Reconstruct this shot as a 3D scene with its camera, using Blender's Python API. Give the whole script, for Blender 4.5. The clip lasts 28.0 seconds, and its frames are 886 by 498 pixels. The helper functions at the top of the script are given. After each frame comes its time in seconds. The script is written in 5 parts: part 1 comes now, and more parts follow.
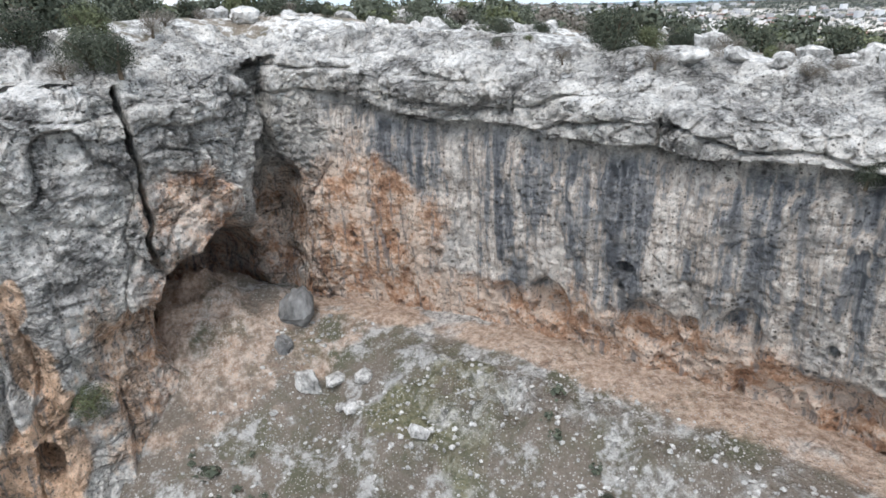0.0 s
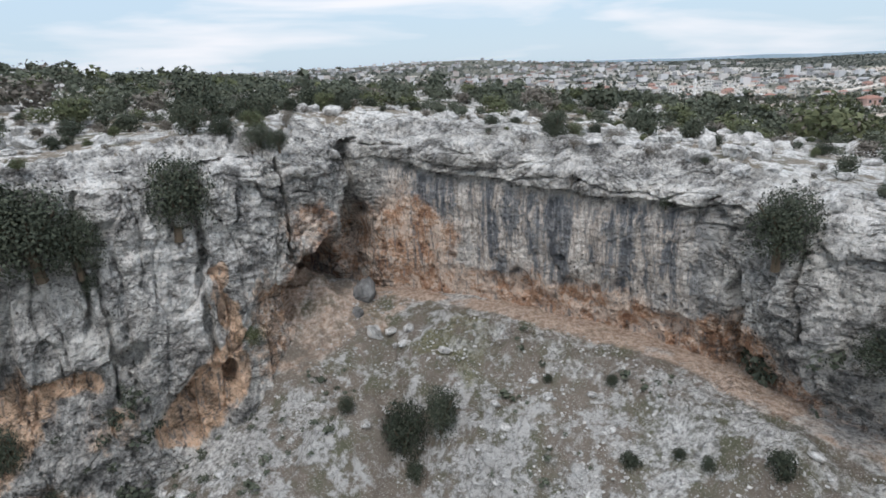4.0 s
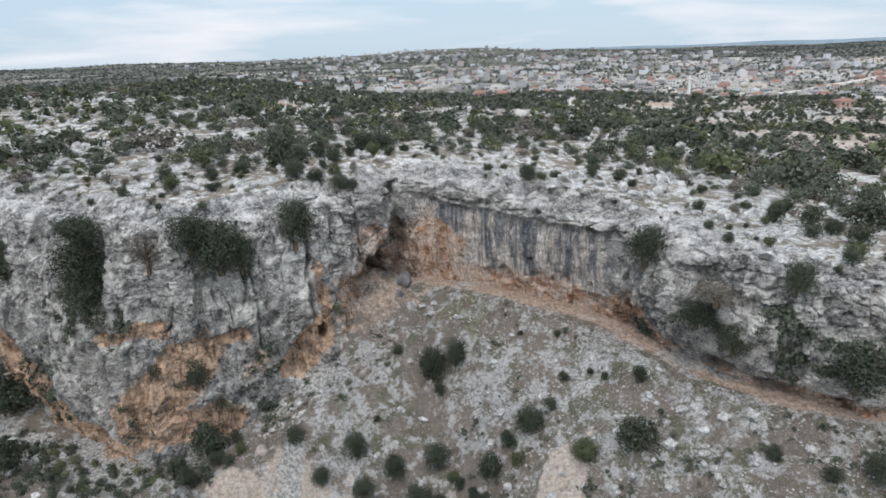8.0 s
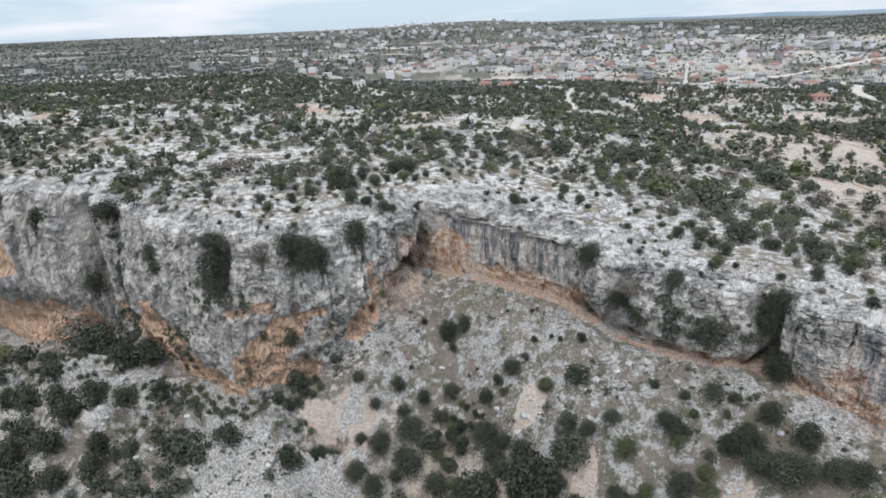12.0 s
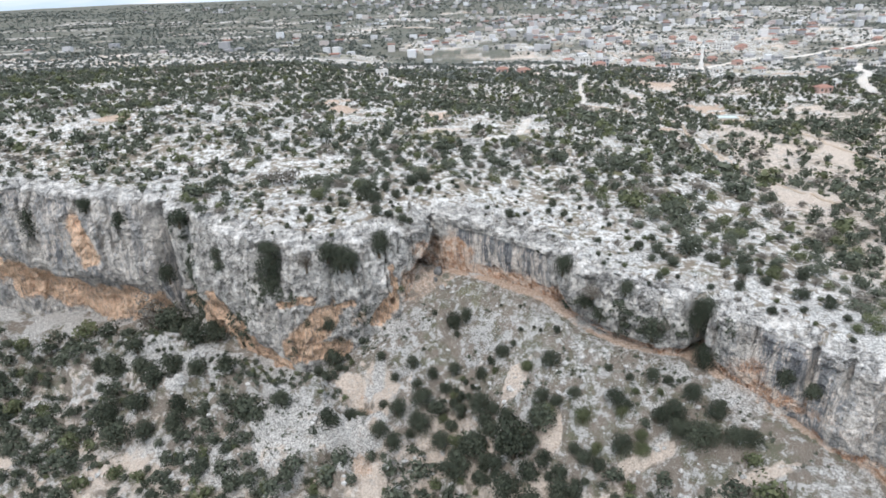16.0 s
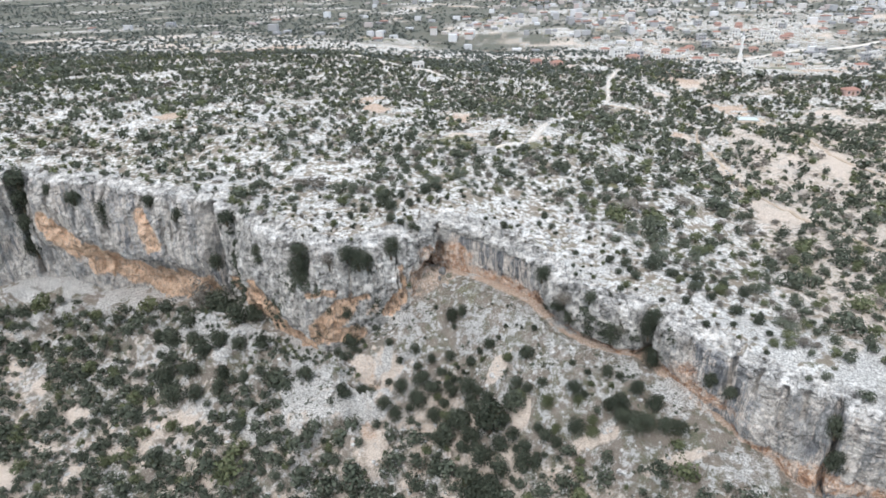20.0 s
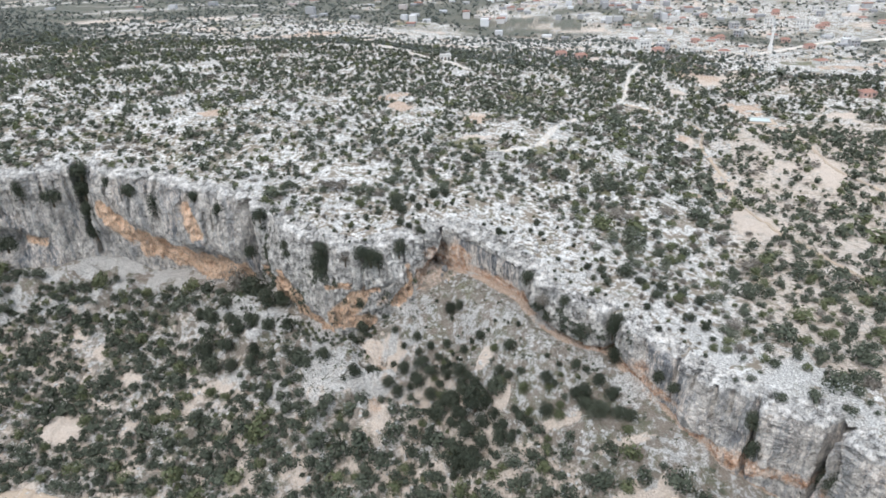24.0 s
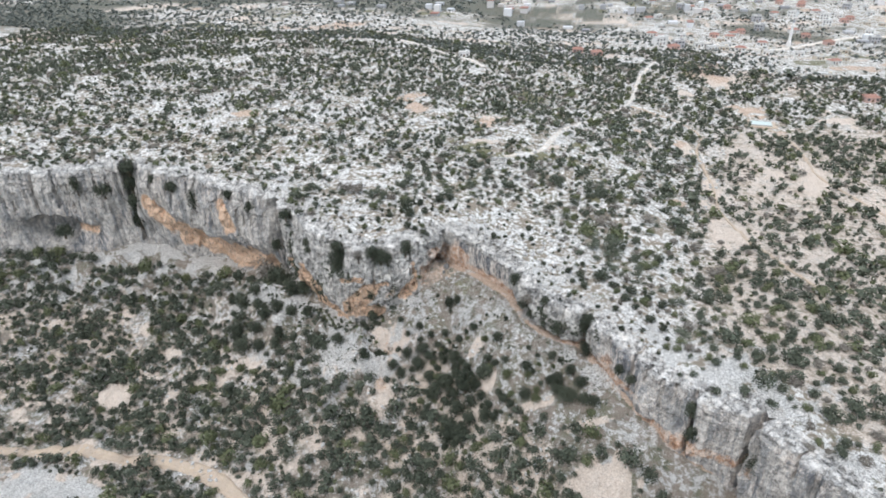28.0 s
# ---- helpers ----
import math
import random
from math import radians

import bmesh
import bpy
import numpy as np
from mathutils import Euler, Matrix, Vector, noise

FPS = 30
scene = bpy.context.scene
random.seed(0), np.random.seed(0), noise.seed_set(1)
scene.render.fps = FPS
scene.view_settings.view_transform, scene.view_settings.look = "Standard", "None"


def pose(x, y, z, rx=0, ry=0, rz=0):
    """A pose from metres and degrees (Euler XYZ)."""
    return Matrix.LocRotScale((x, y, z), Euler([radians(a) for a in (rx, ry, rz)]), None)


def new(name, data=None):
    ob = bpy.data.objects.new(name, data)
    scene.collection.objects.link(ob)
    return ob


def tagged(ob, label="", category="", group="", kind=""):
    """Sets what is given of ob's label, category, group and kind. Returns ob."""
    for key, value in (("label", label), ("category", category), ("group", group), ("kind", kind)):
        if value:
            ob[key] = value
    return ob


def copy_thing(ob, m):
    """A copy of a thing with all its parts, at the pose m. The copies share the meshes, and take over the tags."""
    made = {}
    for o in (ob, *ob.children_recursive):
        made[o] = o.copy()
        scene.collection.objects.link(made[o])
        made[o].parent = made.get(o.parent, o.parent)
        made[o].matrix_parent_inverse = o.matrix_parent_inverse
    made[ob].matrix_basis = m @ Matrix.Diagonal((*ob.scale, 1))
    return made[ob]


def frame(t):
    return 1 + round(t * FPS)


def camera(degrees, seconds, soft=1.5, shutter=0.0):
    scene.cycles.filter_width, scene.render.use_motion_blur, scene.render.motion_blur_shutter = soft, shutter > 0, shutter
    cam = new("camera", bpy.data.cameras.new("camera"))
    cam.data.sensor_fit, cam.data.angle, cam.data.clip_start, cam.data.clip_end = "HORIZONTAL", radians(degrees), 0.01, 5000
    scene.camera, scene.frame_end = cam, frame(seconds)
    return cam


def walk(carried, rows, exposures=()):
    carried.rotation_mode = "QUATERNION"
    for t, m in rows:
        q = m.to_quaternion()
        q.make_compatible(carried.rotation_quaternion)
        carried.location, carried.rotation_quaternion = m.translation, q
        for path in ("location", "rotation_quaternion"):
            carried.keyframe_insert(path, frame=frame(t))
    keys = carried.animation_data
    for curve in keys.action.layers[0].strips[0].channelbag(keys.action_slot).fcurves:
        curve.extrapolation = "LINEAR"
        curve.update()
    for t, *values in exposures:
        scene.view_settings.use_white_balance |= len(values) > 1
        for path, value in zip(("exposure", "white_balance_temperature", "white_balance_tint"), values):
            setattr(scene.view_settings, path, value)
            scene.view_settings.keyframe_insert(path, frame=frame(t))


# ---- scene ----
import collections
cam = camera(70.4, 28.0, soft=1.7)
PATH = [
    (0, pose(0.00, -0.00, 0.00, 69.26, 2.07, -0.44)),
    (1, pose(-0.36, -4.75, 0.55, 71.09, 2.03, -0.63)),
    (2, pose(-0.76, -10.05, 1.29, 72.58, 2.02, -0.71)),
    (3, pose(-1.07, -15.97, 2.36, 73.53, 2.04, -0.62)),
    (4, pose(-1.17, -22.16, 3.86, 73.91, 2.02, -0.35)),
    (5, pose(-1.31, -28.54, 5.91, 73.86, 2.02, -0.15)),
    (6, pose(-1.58, -35.22, 8.42, 73.55, 2.07, -0.09)),
    (7, pose(-1.87, -42.45, 11.20, 73.16, 2.11, -0.05)),
    (8, pose(-2.13, -50.33, 14.44, 72.70, 2.13, 0.04)),
    (9, pose(-2.33, -58.73, 18.18, 72.17, 2.15, 0.17)),
    (10, pose(-2.42, -67.27, 22.22, 71.57, 2.21, 0.29)),
    (11, pose(-2.53, -75.57, 26.45, 70.91, 2.22, 0.44)),
    (12, pose(-2.61, -83.15, 30.77, 70.21, 2.20, 0.62)),
    (13, pose(-2.45, -89.65, 35.09, 69.48, 2.24, 0.82)),
    (14, pose(-1.85, -95.44, 39.40, 68.75, 2.28, 1.20)),
    (15, pose(-0.65, -100.83, 43.70, 68.03, 2.28, 1.81)),
    (16, pose(1.28, -105.91, 48.05, 67.33, 2.23, 2.62)),
    (17, pose(3.76, -110.82, 52.32, 66.71, 2.10, 3.61)),
    (18, pose(6.66, -115.63, 56.51, 66.16, 1.95, 4.73)),
    (19, pose(9.90, -120.30, 60.76, 65.61, 1.87, 5.88)),
    (20, pose(13.22, -124.79, 65.09, 65.05, 1.81, 6.95)),
    (21, pose(16.42, -129.08, 69.48, 64.49, 1.73, 7.92)),
    (22, pose(19.45, -133.22, 73.91, 63.94, 1.65, 8.81)),
    (23, pose(22.41, -137.37, 78.40, 63.33, 1.57, 9.64)),
    (24, pose(25.44, -141.65, 83.05, 62.71, 1.50, 10.45)),
    (25, pose(28.57, -146.07, 87.88, 62.16, 1.40, 11.23)),
    (26, pose(31.53, -150.45, 92.55, 61.67, 1.27, 11.93)),
    (27, pose(34.41, -154.85, 97.25, 61.20, 1.20, 12.55)),
    (28, pose(37.61, -159.51, 102.49, 60.72, 1.30, 13.13)),
]
walk(cam, PATH, [(0, 0.22), (3, -0.34), (8, -0.42), (12, -0.32), (17, -0.02), (20, 0.0), (22, -0.06), (28, -0.12)])

# ---------------------------------------------------------------- world and sun
SUN_EL, SUN_AZ = 57, 195
world = bpy.data.worlds.new("overcast_sky")
scene.world = world
world.use_nodes = True
nt = world.node_tree
nt.nodes.clear()


def wnode(kind, **vals):
    n = nt.nodes.new(kind)
    for k, v in vals.items():
        n.inputs[k].default_value = v
    return n


w_out = wnode("ShaderNodeOutputWorld")
w_bg = wnode("ShaderNodeBackground", Strength=0.13)
w_sky = nt.nodes.new("ShaderNodeTexSky")
w_sky.sky_type, w_sky.sun_disc = "NISHITA", False
w_sky.sun_elevation, w_sky.sun_rotation = radians(SUN_EL), radians(SUN_AZ)
w_sky.dust_density = 0.6
w_co = wnode("ShaderNodeTexCoord")
w_map = wnode("ShaderNodeMapping", Scale=(1.6, 1.6, 11.0))
w_n = wnode("ShaderNodeTexNoise", Scale=1.5, Detail=6.0, Roughness=0.5, Distortion=0.35)
w_ramp = nt.nodes.new("ShaderNodeValToRGB")
w_ramp.color_ramp.elements[0].position, w_ramp.color_ramp.elements[1].position = 0.46, 0.62
w_ramp.color_ramp.elements[0].color = (0.10, 0.10, 0.10, 1)
w_mix = nt.nodes.new("ShaderNodeMix")
w_mix.data_type = "RGBA"
w_hue = nt.nodes.new("ShaderNodeValToRGB")
w_hue.color_ramp.elements[0].position, w_hue.color_ramp.elements[0].color = 0.08, (0.87, 0.895, 0.96, 1)
w_hue.color_ramp.elements[1].position, w_hue.color_ramp.elements[1].color = 0.55, (0.912, 0.848, 0.845, 1)
w_lift = nt.nodes.new("ShaderNodeVectorMath")
w_lift.operation = "SCALE"
w_lift.inputs["Scale"].default_value = 9.2
nt.links.new(w_hue.outputs["Color"], w_lift.inputs[0])
nt.links.new(w_lift.outputs[0], w_mix.inputs[7])
nt.links.new(w_co.outputs["Generated"], w_map.inputs["Vector"])
nt.links.new(w_map.outputs["Vector"], w_n.inputs["Vector"])
nt.links.new(w_n.outputs["Fac"], w_ramp.inputs["Fac"])
nt.links.new(w_ramp.outputs["Color"], w_mix.inputs["Factor"])
w_gap = nt.nodes.new("ShaderNodeMix")
w_gap.data_type = "RGBA"
w_gap.inputs["Factor"].default_value = 0.8
w_gap.inputs[7].default_value = (4.9, 6.5, 8.1, 1)
nt.links.new(w_sky.outputs["Color"], w_gap.inputs[6])
nt.links.new(w_gap.outputs[2], w_mix.inputs[6])
# an overcast sky is brightest overhead
w_sep = wnode("ShaderNodeSeparateXYZ")
w_up = nt.nodes.new("ShaderNodeMapRange")
for k, v in (("From Min", 0.05), ("From Max", 0.9), ("To Min", 1.12), ("To Max", 1.8)):
    w_up.inputs[k].default_value = v
w_gain = nt.nodes.new("ShaderNodeVectorMath")
w_gain.operation = "SCALE"
nt.links.new(w_co.outputs["Generated"], w_sep.inputs[0])
nt.links.new(w_sep.outputs["Z"], w_up.inputs["Value"])
nt.links.new(w_sep.outputs["Z"], w_hue.inputs["Fac"])
nt.links.new(w_mix.outputs[2], w_gain.inputs[0])
nt.links.new(w_up.outputs[0], w_gain.inputs["Scale"])
nt.links.new(w_gain.outputs[0], w_bg.inputs["Color"])
nt.links.new(w_bg.outputs["Background"], w_out.inputs["Surface"])

sun = bpy.data.lights.new("sun", "SUN")
sun.energy, sun.angle, sun.color = 1.6, radians(16), (1.0, 0.94, 0.895)
sun_ob = new("sun", sun)
sun_ob.matrix_world = pose(0, 0, 300, 90 - SUN_EL, 0, 180 - SUN_AZ)

# ---------------------------------------------------------------- noise
def vnoise(p, seed=0):
    """Smooth value noise in -1..1 at the rows of p."""
    i = np.floor(p).astype(np.int64)
    f = p - i
    f = f * f * (3 - 2 * f)
    total = 0.0
    for c in range(8):
        o = np.array([c & 1, c >> 1 & 1, c >> 2 & 1])
        h = (i[:, 0] + o[0]) * 374761393 + (i[:, 1] + o[1]) * 668265263 + (i[:, 2] + o[2]) * 2147483647 + seed * 974634533
        h = (h ^ (h >> 13)) * 1274126177 & 0xFFFFFFFF
        h = (h ^ (h >> 16)) & 0xFFFF
        wgt = np.prod(np.where(o, f, 1 - f), axis=1)
        total = total + wgt * (h / 32767.5 - 1)
    return total


def fbm(p, octaves=4, seed=0, gain=0.5):
    total, amp = 0.0, 1.0
    for k in range(octaves):
        total = total + amp * vnoise(p, seed + 7 * k)
        p, amp = p * 2.03 + 11.7, amp * gain
    return total


def ridge(p, octaves=3, seed=0):
    total, amp = 0.0, 1.0
    for k in range(octaves):
        total = total + amp * (1 - np.abs(vnoise(p, seed + 5 * k)) * 2)
        p, amp = p * 2.1 + 5.3, amp * 0.5
    return total


def cells(p, seed=0):
    """Worley cells at the rows of p: the two nearest distances and a random number for the nearest cell."""
    i = np.floor(p).astype(np.int64)
    f1, f2, tag = np.full(len(p), 9.0), np.full(len(p), 9.0), np.zeros(len(p))
    for c in range(27):
        q = i + np.array([c % 3 - 1, c // 3 % 3 - 1, c // 9 - 1])
        h = q[:, 0] * 73856093 ^ q[:, 1] * 19349663 ^ q[:, 2] * 83492791 ^ seed * 2654435761
        h = (h ^ (h >> 11)) * 1540483477 & 0xFFFFFFFFFF
        r = np.stack([(h >> k & 0x3FF) / 1023.0 for k in (3, 13, 23)], 1)
        d = np.sqrt(((q + r - p) ** 2).sum(1))
        near = d < f1
        f2 = np.where(near, f1, np.minimum(f2, d))
        tag = np.where(near, (h >> 7 & 0xFFF) / 4095.0, tag)
        f1 = np.where(near, d, f1)
    return f1, f2, tag


def smooth(a, b, x):
    t = np.clip((x - a) / (b - a), 0, 1)
    return t * t * (3 - 2 * t)


# ---------------------------------------------------------------- the plan
# The rim of the cliff, from its far end to the near one: x, y, rim height, foot height.
FAR_BAY = [
    (-300, 20, 0, -42), (-212, 46, 1, -39), (-182, 55, 1, -40),
    (-166, 68, 1, -40), (-152, 63, 1, -40), (-138, 59, 1, -42),
    (-126, 59, 0.5, -42), (-113, 52, 0, -42), (-100, 51, 0, -41),
    (-86, 47, 0, -38), (-79, 43, -0.4, -34),
]
PROW = [
    (-71, 36, -0.6, -30), (-64, 30.5, -1.6, -31), (-56, 26, -2, -33),
    (-46, 20.5, -2.2, -34), (-39, 17.5, -2.3, -33), (-33, 17.5, -2.5, -31),
    (-26, 22.5, -2.7, -27), (-19, 25.8, -2.8, -23), (-14, 28.2, -2.7, -20.3),
]
RECESS = [
    (-11.5, 30.5, -2.4, -17.5), (-9.5, 35, -1.8, -16.5), (-5, 33.8, -2, -16.3),
    (0, 31.3, -2.4, -16.4), (4, 28.8, -2.9, -16.5), (8, 25.8, -3.4, -16.6),
    (13, 22, -4, -16.8), (17, 18, -4.5, -17.2),
]
BUTTRESS = [
    (20, 12.5, -5, -17.8), (24, 7.5, -5.6, -18.3), (30, 3.2, -6.3, -18.6),
    (36, 1, -6.8, -19), (40, 0.5, -7, -19.2), (44, -4, -7.3, -19.6),
    (48, -9, -7.8, -20.5), (54, -16, -8.2, -22.5), (60, -22, -8.7, -24.5),
]
NEAR_END = [
    (69, -28, -8.7, -28.5), (77, -31, -9, -32), (84, -30.5, -9, -35),
    (86, -38, -8.8, -36), (91, -45.5, -9, -37), (102, -55, -10, -39),
    (130, -72, -12, -40), (200, -120, -18, -48),
]
rim_tab = np.array(FAR_BAY + PROW + RECESS + BUTTRESS + NEAR_END, float)
rim_len = np.r_[0, np.cumsum(np.hypot(*np.diff(rim_tab[:, :2], axis=0).T))]
# How far the face stands out from the rim at 1/4, 1/2, 3/4 and all of its height, along the rim.
PROFILE = np.array([
    (0, 1, 1, 0, 3), (123, 1, 1, -2, 0), (144, 0, 0, 0, 1), (154, 1.5, 2, -1, -2), (173, 1, 1, -2, -3), (190, 2, 2, -3, -6), (222, 2, 3, 0, -4),
    (236, 0, 0, -1, -2), (255, 1, 2.5, 2, 0), (276, 1.4, 3, 4, 2.6), (290, 1, 2, 2.6, 2.4), (300, 0.9, 1.9, 2.3, 2.4), (309, 0.6, 1.1, 1.5, 1.8),
    (319, -0.3, -0.8, -1.5, -2), (326, 0.2, -0.2, -0.4, -1.2), (351, 0.2, 0, -0.8, -2.2), (358, 0.6, 1, 0.2, -2), (377, 1, 1.4, 1, -0.6), (390, 0.5, 0.8, 0.6, 0), (430, 0.5, 0.6, 0.6, 0)], float)


def rim_at(s):
    """x, y, rim and foot height and the four steps of the profile at the arc lengths s, rounded a little at the corners."""
    out = 0
    for off, wt in ((-1.0, 0.25), (0.0, 0.5), (1.0, 0.25)):
        cols = [np.interp(s + off, rim_len, c) for c in rim_tab.T] + [np.interp(s + off, PROFILE[:, 0], c) for c in PROFILE.T[1:]]
        out = out + wt * np.stack(cols, 1)
    return out


def rim_distance(x, y):
    """Signed distance to the rim (positive out over the valley) and the rim height and foot height near there."""
    p = np.stack([x, y], 1)
    best = np.full(len(p), 1e9)
    side = np.zeros(len(p))
    wsum, wt, wf = 0, 0, 0
    for a, b in zip(rim_tab[:-1], rim_tab[1:]):
        ab = b[:2] - a[:2]
        k = np.clip((p - a[:2]) @ ab / (ab @ ab), 0, 1)
        q = a[:2] + k[:, None] * ab
        d = np.hypot(*(p - q).T)
        cross = (p[:, 0] - a[0]) * ab[1] - (p[:, 1] - a[1]) * ab[0]
        near = d < best - 1e-6
        best = np.where(near, d, best)
        side = np.where(near, np.sign(cross), side)
        w = 1 / (d + 2.0) ** 3
        wsum, wt, wf = wsum + w, wt + w * (a[2] + k * (b[2] - a[2])), wf + w * (a[3] + k * (b[3] - a[3]))
    return best * side, wt / wsum, wf / wsum


# Heights of the land behind the rim and out to the skyline: x, y, z.
NEAR_LAND = [(-70, 64, 3), (-120, 113, 7), (-140, 130, 7), (-10, 80, 0), (-10, 130, -2), (40, 60, -6), (80, 30, -11), (58, 248, -15),
             (138, 257, -28), (38, 392, -16), (224, 550, -36), (397, 586, -42), (120, 120, -20), (200, 60, -32), (-150, 300, 4),
             (-260, 150, 10), (-300, 500, -4), (0, 600, -30), (-600, 300, 10), (500, 200, -40), (900, 400, -30)]
FAR_LAND = [(-600, 900, -8), (0, 1100, -22), (600, 1000, -30), (0, 2000, 0), (900, 1800, -12), (-1500, 2000, 8), (1000, 900, -14),
            (0, 3000, 29), (1500, 2900, -10), (-1500, 3000, 18), (3000, 2500, -18), (-3000, 2500, 12), (0, 4500, 20), (2500, 4300, -16), (-2500, 4500, 14)]
LAND = np.array(NEAR_LAND + FAR_LAND, float)


def land_base(x, y):
    d, zr, zf = rim_distance(x, y)
    w = 1 / (np.hypot(x[:, None] - LAND[:, 0], y[:, None] - LAND[:, 1]) + 6.0) ** 2.6
    far = (w @ LAND[:, 2]) / w.sum(1)
    k = smooth(0, 55, -d)
    return d, (zr + np.interp(x, [-60, -30, -20, -6, 4, 10, 18, 60], [0.5, 0.8, 1.5, 1.5, 0.9, 0.6, 0.3, 0.3]) * smooth(0.5, 7.5, -d)) * (1 - k) + far * k


def land(x, y):
    """Distance to the rim and height of the upper ground."""
    d, z = land_base(x, y)
    p = np.stack([x, y, 0 * x], 1)
    out = np.hypot(x, y)
    near = 1 - smooth(220, 500, out)
    z = z + near * (0.4 * fbm(p / 9, 3, 3) + 0.45 * ridge(p / 3.1, 2, 9) * smooth(-0.2, 0.4, vnoise(p / 17, 21)) + 0.8 * fbm(p / 35, 2, 6))
    return d, z + 5 * fbm(p / 190, 3, 4) * smooth(600, 1500, out)


def valley(x, y):
    """Distance to the rim and height of the lower ground."""
    d, zr, zf = rim_distance(x, y)
    e = np.maximum(d, 0)
    p = np.stack([x, y, 0 * x], 1)
    drop = np.interp(e, [0, 3, 10, 22, 45, 75, 110, 300], [0, 0.5, 2.9, 14.5, 30, 41, 44, 0])
    z = zf - drop * smooth(-60, -17, zf) ** 0.6
    out = smooth(3, 9, e)
    z = z + out * (0.8 * fbm(p / 12, 3, 31) + 0.45 * ridge(p / 3.3, 3, 33)) + 0.12 * fbm(p / 1.3, 3, 35)
    # the mound in the cave mouth, and steps of bedrock
    heap = np.exp(-((x + 16.0) ** 2 + (y - 33.5) ** 2) / 24.0)
    z = z + heap * (3.3 + 0.8 * ridge(p / 2.2, 3, 43) + 0.5 * ridge(p / 0.8, 2, 44))
    # a low ledge of bedrock along the foot of the streaked wall
    shelf = smooth(1.6, 3.0, d + 0.8 * vnoise(p / 1.8, 45)) * (1 - smooth(5.5, 7.5, d + 1.5 * vnoise(p / 4, 46))) * smooth(-5, 0, x) * (1 - smooth(24, 34, x))
    f1, f2, tag = cells(p / np.array([1.7, 1.7, 1]) + 0.3, 47)
    z = z + shelf * (0.45 + 0.6 * (tag - 0.4) - 0.3 * (1 - smooth(0.0, 0.15, f2 - f1)) + 0.3 * ridge(p / 0.9, 2, 48))
    # broken steps of rock under the prow and the far bay
    low = smooth(6, 12, d) * (1 - smooth(20, 34, d + 6 * vnoise(p / 9, 49))) * (1 - smooth(-24, -14, x))
    z = z + low * (-3.2 + 3.8 * smooth(-0.1, 0.1, vnoise(p / np.array([13.0, 7.0, 1]), 50)) + 1.9 * smooth(-0.12, 0.12, vnoise(p / np.array([5.0, 3.2, 1]), 52)) + 0.6 * ridge(p / 1.8, 3, 54))
    crag = smooth(0.0, 0.3, vnoise(p / 8.5, 37)) * out
    # beds of rock that crop out along the slope
    bed = (z + 0.9 * vnoise(p / 5.0, 55)) / 1.15
    step = bed - np.floor(bed)
    z = z + out * smooth(-0.15, 0.2, vnoise(p / 7.0, 56)) * 1.15 * (smooth(0.55, 0.9, step) - step) * 0.9
    return d, z + crag * (1.0 * smooth(-0.12, 0.12, vnoise(p / 4.0, 39)) + 0.5 * smooth(-0.08, 0.08, vnoise(p / 1.9, 41)))

